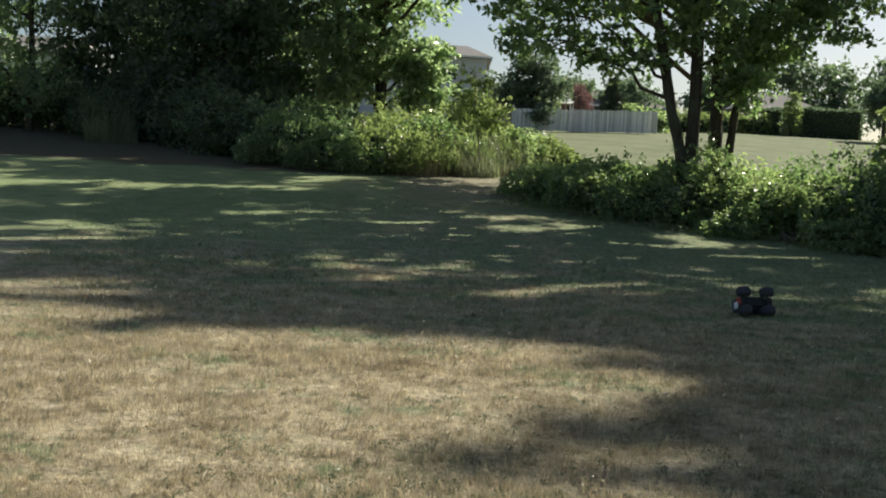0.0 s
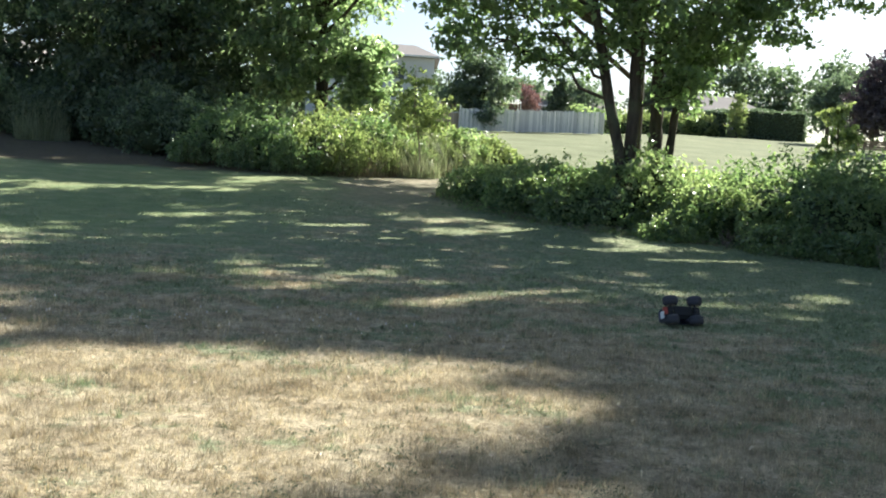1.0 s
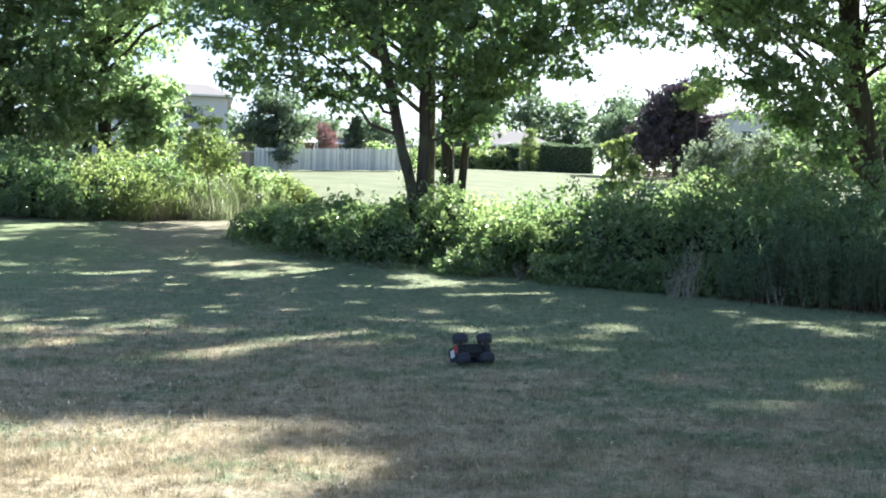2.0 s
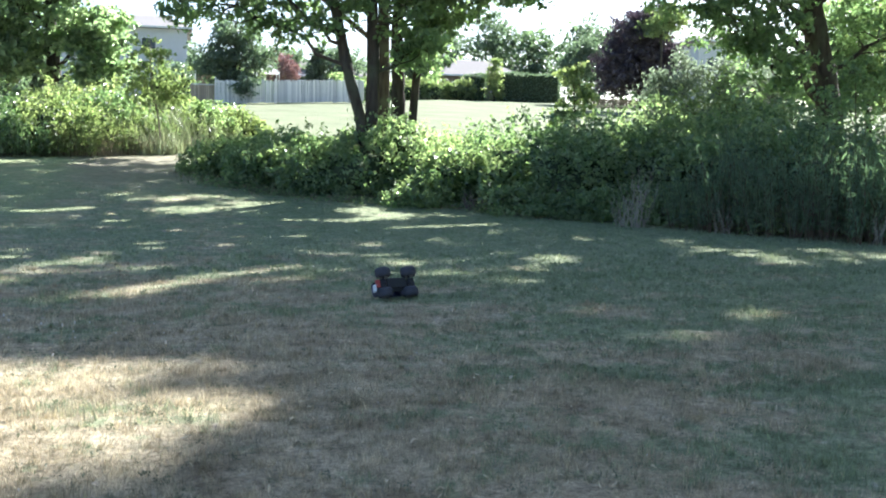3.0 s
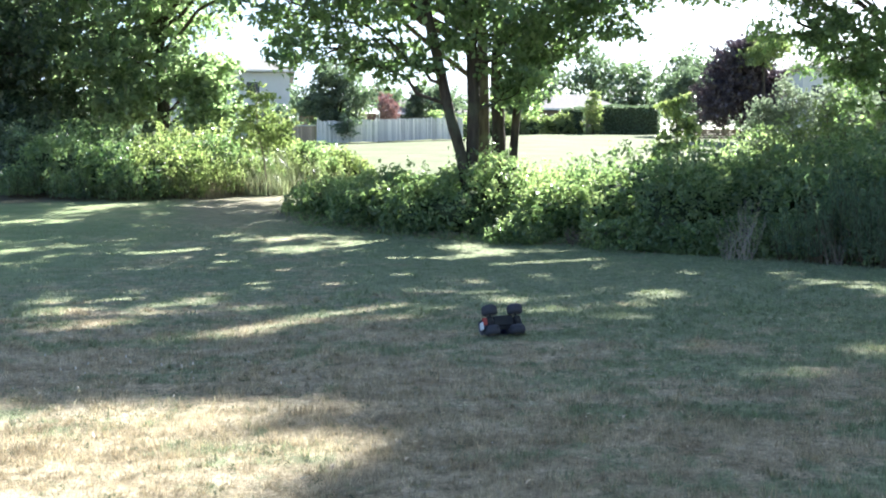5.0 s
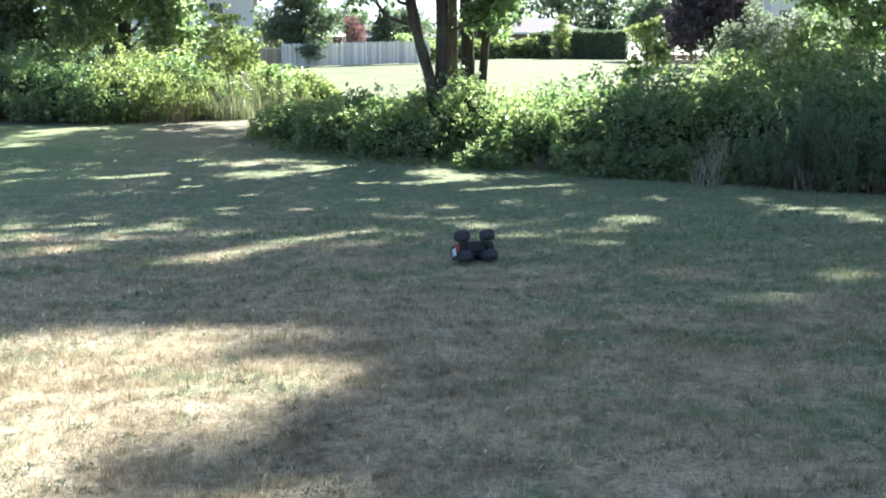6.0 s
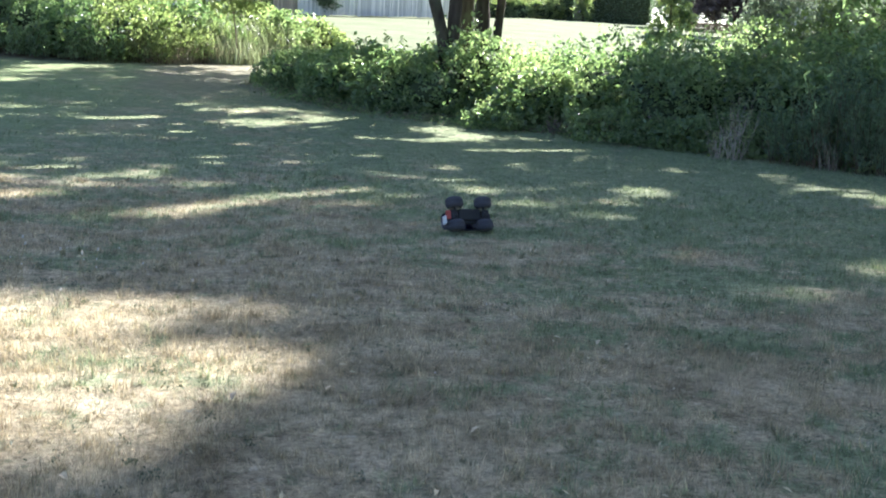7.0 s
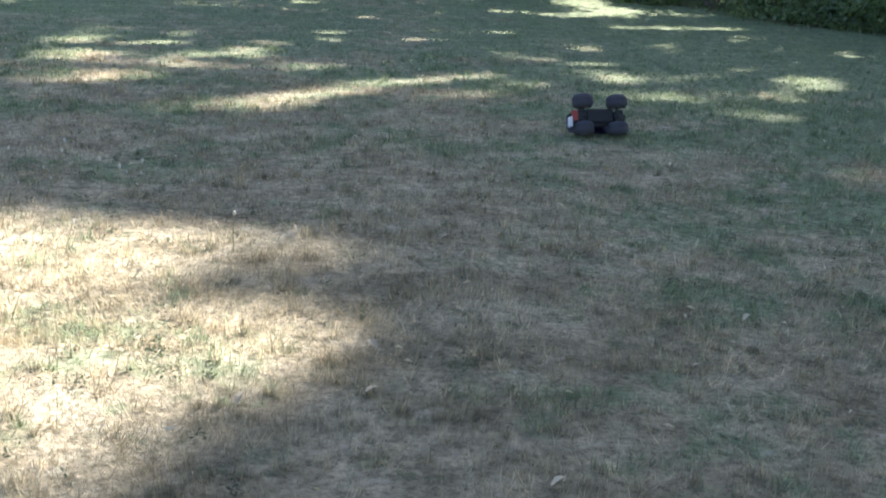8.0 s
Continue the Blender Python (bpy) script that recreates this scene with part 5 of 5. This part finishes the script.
for k, (x, y, h, mat) in enumerate(((31.2, 45.5, 6.5, LEAF_TREE), (33.0, 46.0, 7.0, LEAF_LIGHT), (38.6, 50.0, 7.5, LEAF_TREE), (44.0, 54.0, 8.0, LEAF_TREE))):
    tree("field_tree", x, y, [[(0, 0, 0, 0.18), (-0.2, 0, 1.8, 0.15), (-0.5, 0, 4.0, 0.1), (-0.4, 0, h, 0.04)]],
         [(-1.2, 0, h * 0.5, 1.6, 1.5, 1.2, 60), (1.0, 0, h * 0.5, 1.6, 1.5, 1.4, 70), (-0.2, 0, h * 0.85, 2.0, 1.9, 1.6, 90)], 0.2, 40, mat, "sunlit broadleaf tree with a dark trunk in the field", group="field trees", seed=60 + k, spread=0.45)
far_rng = np.random.default_rng(77)
for k in range(30):
    x = -46 + k * 4.9 + far_rng.uniform(-1.5, 1.5)
    y = 118 + far_rng.uniform(0, 14)
    h = far_rng.uniform(5.5, 8.0)
    if 30 < x < 60:
        h += 3.4
    tree("distant_tree", x, y, [[(0, 0, 0, 0.25), (0, 0, 2.5, 0.2), (0, 0, h * 0.8, 0.06)]],
         [(0.2, -0.5, h * 0.28, 3.2, 2.2, h * 0.26, 56), (-1.2, 0, h * 0.55, 2.4, 2.2, h * 0.24, 46), (1.3, 0, h * 0.6, 2.3, 2.2, h * 0.24, 46), (0, 0, h * 0.8, 2.2, 2.2, h * 0.2, 44)], 0.5, 16, LEAF_HAZY if k % 3 else LEAF_FAR, "distant green garden tree behind the houses", group="distant trees", seed=200 + k, spread=0.75, twig_every=8)

# ---------------------------------------------------------------- on the lawn
RUBBER = plain_material("tyre_rubber", (0.055, 0.056, 0.066), (0.085, 0.086, 0.10), 30.0, 0.85, 0.25, bump=0.3)
PLASTIC = plain_material("black_plastic", (0.018, 0.018, 0.02), (0.03, 0.03, 0.033), 20.0, 0.5, 0.4)
SHELL_BLUE = plain_material("blue_shell", (0.03, 0.035, 0.10), (0.045, 0.05, 0.14), 15.0, 0.35, 0.5)
SHELL_RED = plain_material("red_trim", (0.35, 0.05, 0.04), (0.45, 0.08, 0.06), 15.0, 0.4, 0.5)
SHELL_GREY = plain_material("grey_blue_shell", (0.085, 0.085, 0.125), (0.125, 0.125, 0.17), 15.0, 0.5, 0.4)
HUB = plain_material("dusty_hub", (0.22, 0.20, 0.18), (0.34, 0.31, 0.28), 25.0, 0.5, 0.4)
STEEL = plain_material("dull_steel", (0.35, 0.35, 0.36), (0.48, 0.48, 0.48), 25.0, 0.4, 0.5, 0.8)


def lathe(profile, sides=24):
    """A ring turned about the y axis from (radius, y) points."""
    n = len(profile)
    ang = np.linspace(0, 2 * math.pi, sides, endpoint=False)
    p = np.array(profile, float)
    v = np.stack([np.outer(np.cos(ang), p[:, 0]), np.tile(p[:, 1], (sides, 1)), np.outer(np.sin(ang), p[:, 0])], -1).reshape(-1, 3)
    i, j = np.meshgrid(np.arange(sides), np.arange(n), indexing="ij")
    a, b = i * n + j, ((i + 1) % sides) * n + j
    a2, b2 = i * n + (j + 1) % n, ((i + 1) % sides) * n + (j + 1) % n
    return v, np.stack([a, b, b2, a2], -1).reshape(-1, 4)


def toy_truck():
    """A radio-controlled truck tipped on its side: its length lies along local x, its width stands up, its belly faces -y."""
    t = thing("toy_truck", 3.58, 12.3, hz(3.58, 12.3) + 0.012, "grey-blue radio-controlled toy truck tipped on its side on the grass", "toy truck", rz=12.0)
    side = pose(0, 0, 0.172, -111, 0, 0)     # the truck's own y points down and its belly to the front

    def put(ob):
        ob.matrix_basis = side @ ob.matrix_basis
        return ob

    R, Wd = 0.08, 0.05
    prof = [(0.044, -Wd), (0.058, -Wd * 0.99), (0.070, -Wd * 0.86), (0.079, -Wd * 0.55), (0.082, -Wd * 0.25), (R, 0), (0.082, Wd * 0.25), (0.079, Wd * 0.55), (0.070, Wd * 0.86), (0.058, Wd * 0.99), (0.044, Wd)]
    tv, tf = lathe(prof)
    lug = bmesh.new()
    lug.from_mesh(mesh_from("t", tv, tf, RUBBER))
    for k in range(18):
        for s in (-1, 1):
            m = Matrix.Rotation(2 * math.pi * (k + 0.25 * s) / 18, 4, "Y")
            box(lug, -0.009, 0.009, min(0.004 * s, s * Wd * 0.5), max(0.004 * s, s * Wd * 0.5), R - 0.012, R + 0.002, 0, m)
    tyre = bpy.data.meshes.new("tyre")
    lug.to_mesh(tyre)
    lug.free()
    tyre.materials.append(RUBBER)
    rv, rf = lathe([(0.008, 0.018), (0.028, 0.022), (0.046, 0.045), (0.047, 0.052), (0.047, -0.052), (0.04, -0.05), (0.008, -0.03)], 20)
    rim = mesh_from("rim", rv, rf, HUB, True)
    for x in (-0.142, 0.142):
        for s in (-1, 1):
            w = new("wheel")
            w.parent = t
            w.matrix_basis = side @ pose(x, s * 0.106, 0.0, 0, 0, 0 if s > 0 else 180)
            w.empty_display_size = 0.05
            child("tyre", tyre, w)
            child("rim", rim, w, "dusty grey wheel hub")
        bm = bmesh.new()
        bmesh.ops.create_cone(bm, cap_ends=True, segments=10, radius1=0.011, radius2=0.011, depth=0.3, matrix=Matrix.Translation((x, 0, 0)) @ Matrix.Rotation(math.pi / 2, 4, "X"))
        bmesh.ops.create_uvsphere(bm, u_segments=12, v_segments=8, radius=0.03, matrix=Matrix.Translation((x, 0.01, 0)))
        put(part("axle", bm, PLASTIC, t))
        for s in (-1, 1):
            bm = bmesh.new()
            m = pose(x * 0.86, s * 0.075, 0.045, 18 * s, 0, 0)
            bmesh.ops.create_cone(bm, cap_ends=True, segments=10, radius1=0.011, radius2=0.011, depth=0.08, matrix=m)
            for q in range(5):
                bmesh.ops.create_cone(bm, cap_ends=True, segments=10, radius1=0.016, radius2=0.016, depth=0.006, matrix=m @ Matrix.Translation((0, 0, -0.03 + 0.014 * q)))
            put(part("shock_absorber", bm, STEEL, t))
    for x in (-0.15, 0.15):
        bm = bmesh.new()
        bmesh.ops.create_uvsphere(bm, u_segments=20, v_segments=12, radius=1.0)
        for q in bm.verts:
            q.co = Vector((x + q.co.x * 0.108, 0.085 + q.co.y * 0.05, 0.065 + q.co.z * 0.075))
        put(part("fender", bm, SHELL_GREY, t, "dusty grey-blue fender", True))
    bm = bmesh.new()
    box(bm, -0.2, 0.2, -0.03, 0.09, 0.02, 0.05, 0.012)
    box(bm, -0.11, 0.11, -0.05, 0.06, -0.005, 0.03, 0.012)
    box(bm, -0.19, -0.12, -0.04, 0.05, -0.02, 0.03, 0.012)
    box(bm, 0.12, 0.19, -0.04, 0.05, -0.02, 0.03, 0.012)
    put(part("chassis", bm, PLASTIC, t))
    # body shell: bonnet, cab and bed as one lofted skin
    bm = bmesh.new()
    rows = [(-0.24, 0.05, 0.08, 0.11), (-0.22, 0.065, 0.07, 0.13), (-0.10, 0.07, 0.065, 0.145), (-0.05, 0.068, 0.065, 0.20), (0.06, 0.068, 0.065, 0.205), (0.10, 0.07, 0.065, 0.15), (0.22, 0.07, 0.07, 0.145), (0.24, 0.06, 0.08, 0.13)]
    rings = []
    for x, w, z0, z1 in rows:
        w0 = 0.05
        rings.append([bm.verts.new((p[0], p[1] * 1.15 + w0, p[2])) for p in ((x, -w, z0), (x, -w * 0.98, z0 + (z1 - z0) * 0.6), (x, -w * 0.78, z1), (x, w * 0.78, z1), (x, w * 0.98, z0 + (z1 - z0) * 0.6), (x, w, z0))])
    for a, b in zip(rings, rings[1:]):
        for i in range(5):
            bm.faces.new((a[i], a[i + 1], b[i + 1], b[i]))
    bm.faces.new(rings[0])
    bm.faces.new(list(reversed(rings[-1])))
    bmesh.ops.recalc_face_normals(bm, faces=bm.faces)
    put(part("body_shell", bm, SHELL_BLUE, t, "dark blue body shell"))
    bm = bmesh.new()
    box(bm, -0.262, -0.243, 0.02, 0.10, -0.04, 0.03, 0.008)
    put(part("bumper", bm, WHITE, t, "white front bumper"))
    bm = bmesh.new()
    box(bm, -0.235, -0.19, -0.03, 0.05, -0.02, 0.014, 0.004)
    put(part("side_stripe", bm, SHELL_RED, t, "red side stripe"))
    return t


toy_truck()


def fallen_leaf_mesh(rng, k):
    bm = bmesh.new()
    L, w = 0.085, 0.026 + 0.006 * k
    spine = [(-L / 2, 0.002), (-L / 4, 0.010), (0, 0.013 + 0.004 * k), (L / 4, 0.011), (L / 2, 0.003 + 0.01 * (k % 2))]
    half = [0.0, 0.8, 1.0, 0.7, 0.0]
    mid = [bm.verts.new((x, 0, z)) for x, z in spine]
    for s in (-1, 1):
        edge = [mid[0]] + [bm.verts.new((spine[i][0], s * w * half[i] * 0.5, spine[i][1] + 0.006 + 0.002 * k)) for i in (1, 2, 3)] + [mid[4]]
        for i in range(4):
            q = [mid[i], mid[i + 1], edge[i + 1], edge[i]]
            q = list(dict.fromkeys(q))
            bm.faces.new(q)
    me = bpy.data.meshes.new("fallen_leaf")
    bm.to_mesh(me)
    bm.free()
    return me


PALE_LEAF = plain_material("dry_leaf", (0.46, 0.38, 0.25), (0.68, 0.59, 0.41), 40.0, 0.7, 0.2, bump=0.2, vary=True)
leaf_rng = np.random.default_rng(4)
leaf_meshes = [fallen_leaf_mesh(leaf_rng, k) for k in range(4)]
for me in leaf_meshes:
    me.materials.append(PALE_LEAF)
SPOTS = [(1.8, 6.74), (2.49, 6.61), (1.78, 7.89), (1.53, 9.09), (2.95, 9.92), (3.48, 8.08), (3.5, 7.22), (3.16, 9.03), (1.95, 7.21), (-3.46, 9.53), (-2.2, 7.0), (-2.6, 5.9)]
for k in range(46):
    yy = leaf_rng.uniform(5.0, 16.0)
    SPOTS.append((0.25 * yy + leaf_rng.uniform(-0.42, 0.42) * yy, yy))
for k, (x, y) in enumerate(SPOTS):
    ob = new("fallen_leaf", leaf_meshes[k % 4])
    s = leaf_rng.uniform(0.45, 0.95)
    ob.matrix_world = pose(x, y, hz(x, y) + 0.022, leaf_rng.uniform(-25, 25), leaf_rng.uniform(-25, 25), leaf_rng.uniform(0, 360)) @ Matrix.Scale(s, 4)
    tagged(ob, "pale dry curled leaf lying on the grass", "fallen leaf", "fallen leaves")

DRY_STALK = plain_material("dry_stalk", (0.30, 0.27, 0.16), (0.42, 0.38, 0.24), 30.0, 0.8, 0.2, bump=0.0)
SEED = plain_material("seed_head", (0.55, 0.52, 0.45), (0.72, 0.69, 0.62), 60.0, 0.9, 0.1, bump=0.3)


def seed_stalk():
    t = thing("seed_stalk", 0, 0, 0, "thin dry stalk with a pale seed head in the lawn", "weed", "seed stalks")
    v, f = tube_arrays(smooth_line([(0, 0, 0), (0.008, 0.004, 0.08), (0.02, 0.0, 0.17)], 3), np.linspace(0.0028, 0.0018, 7), 5)
    child("stem", mesh_from("stem", v, f, DRY_STALK), t)
    bm = bmesh.new()
    bmesh.ops.create_icosphere(bm, subdivisions=1, radius=0.0085, matrix=pose(0.021, 0, 0.178) @ Matrix.Diagonal((0.8, 0.8, 1.6, 1)))
    part("seed_head", bm, SEED, t, "pale fluffy seed head")
    return t


stalk_rng = np.random.default_rng(9)
first = seed_stalk()
for k in range(84):
    if k < 70:
        x, y = stalk_rng.uniform(-4.2, 1.3), 9.7 + stalk_rng.normal() * 0.4
    else:
        x, y = stalk_rng.uniform(-3.0, 4.5), stalk_rng.uniform(5.5, 12.0)
    m = pose(x, y, hz(x, y), stalk_rng.normal() * 9, stalk_rng.normal() * 9, stalk_rng.uniform(0, 360))
    if k:
        ob = copy_thing(first, m)
    else:
        ob = first
        ob.matrix_world = m
    ob.scale = [stalk_rng.uniform(0.6, 1.2) if k < 70 else stalk_rng.uniform(0.35, 0.6)] * 3
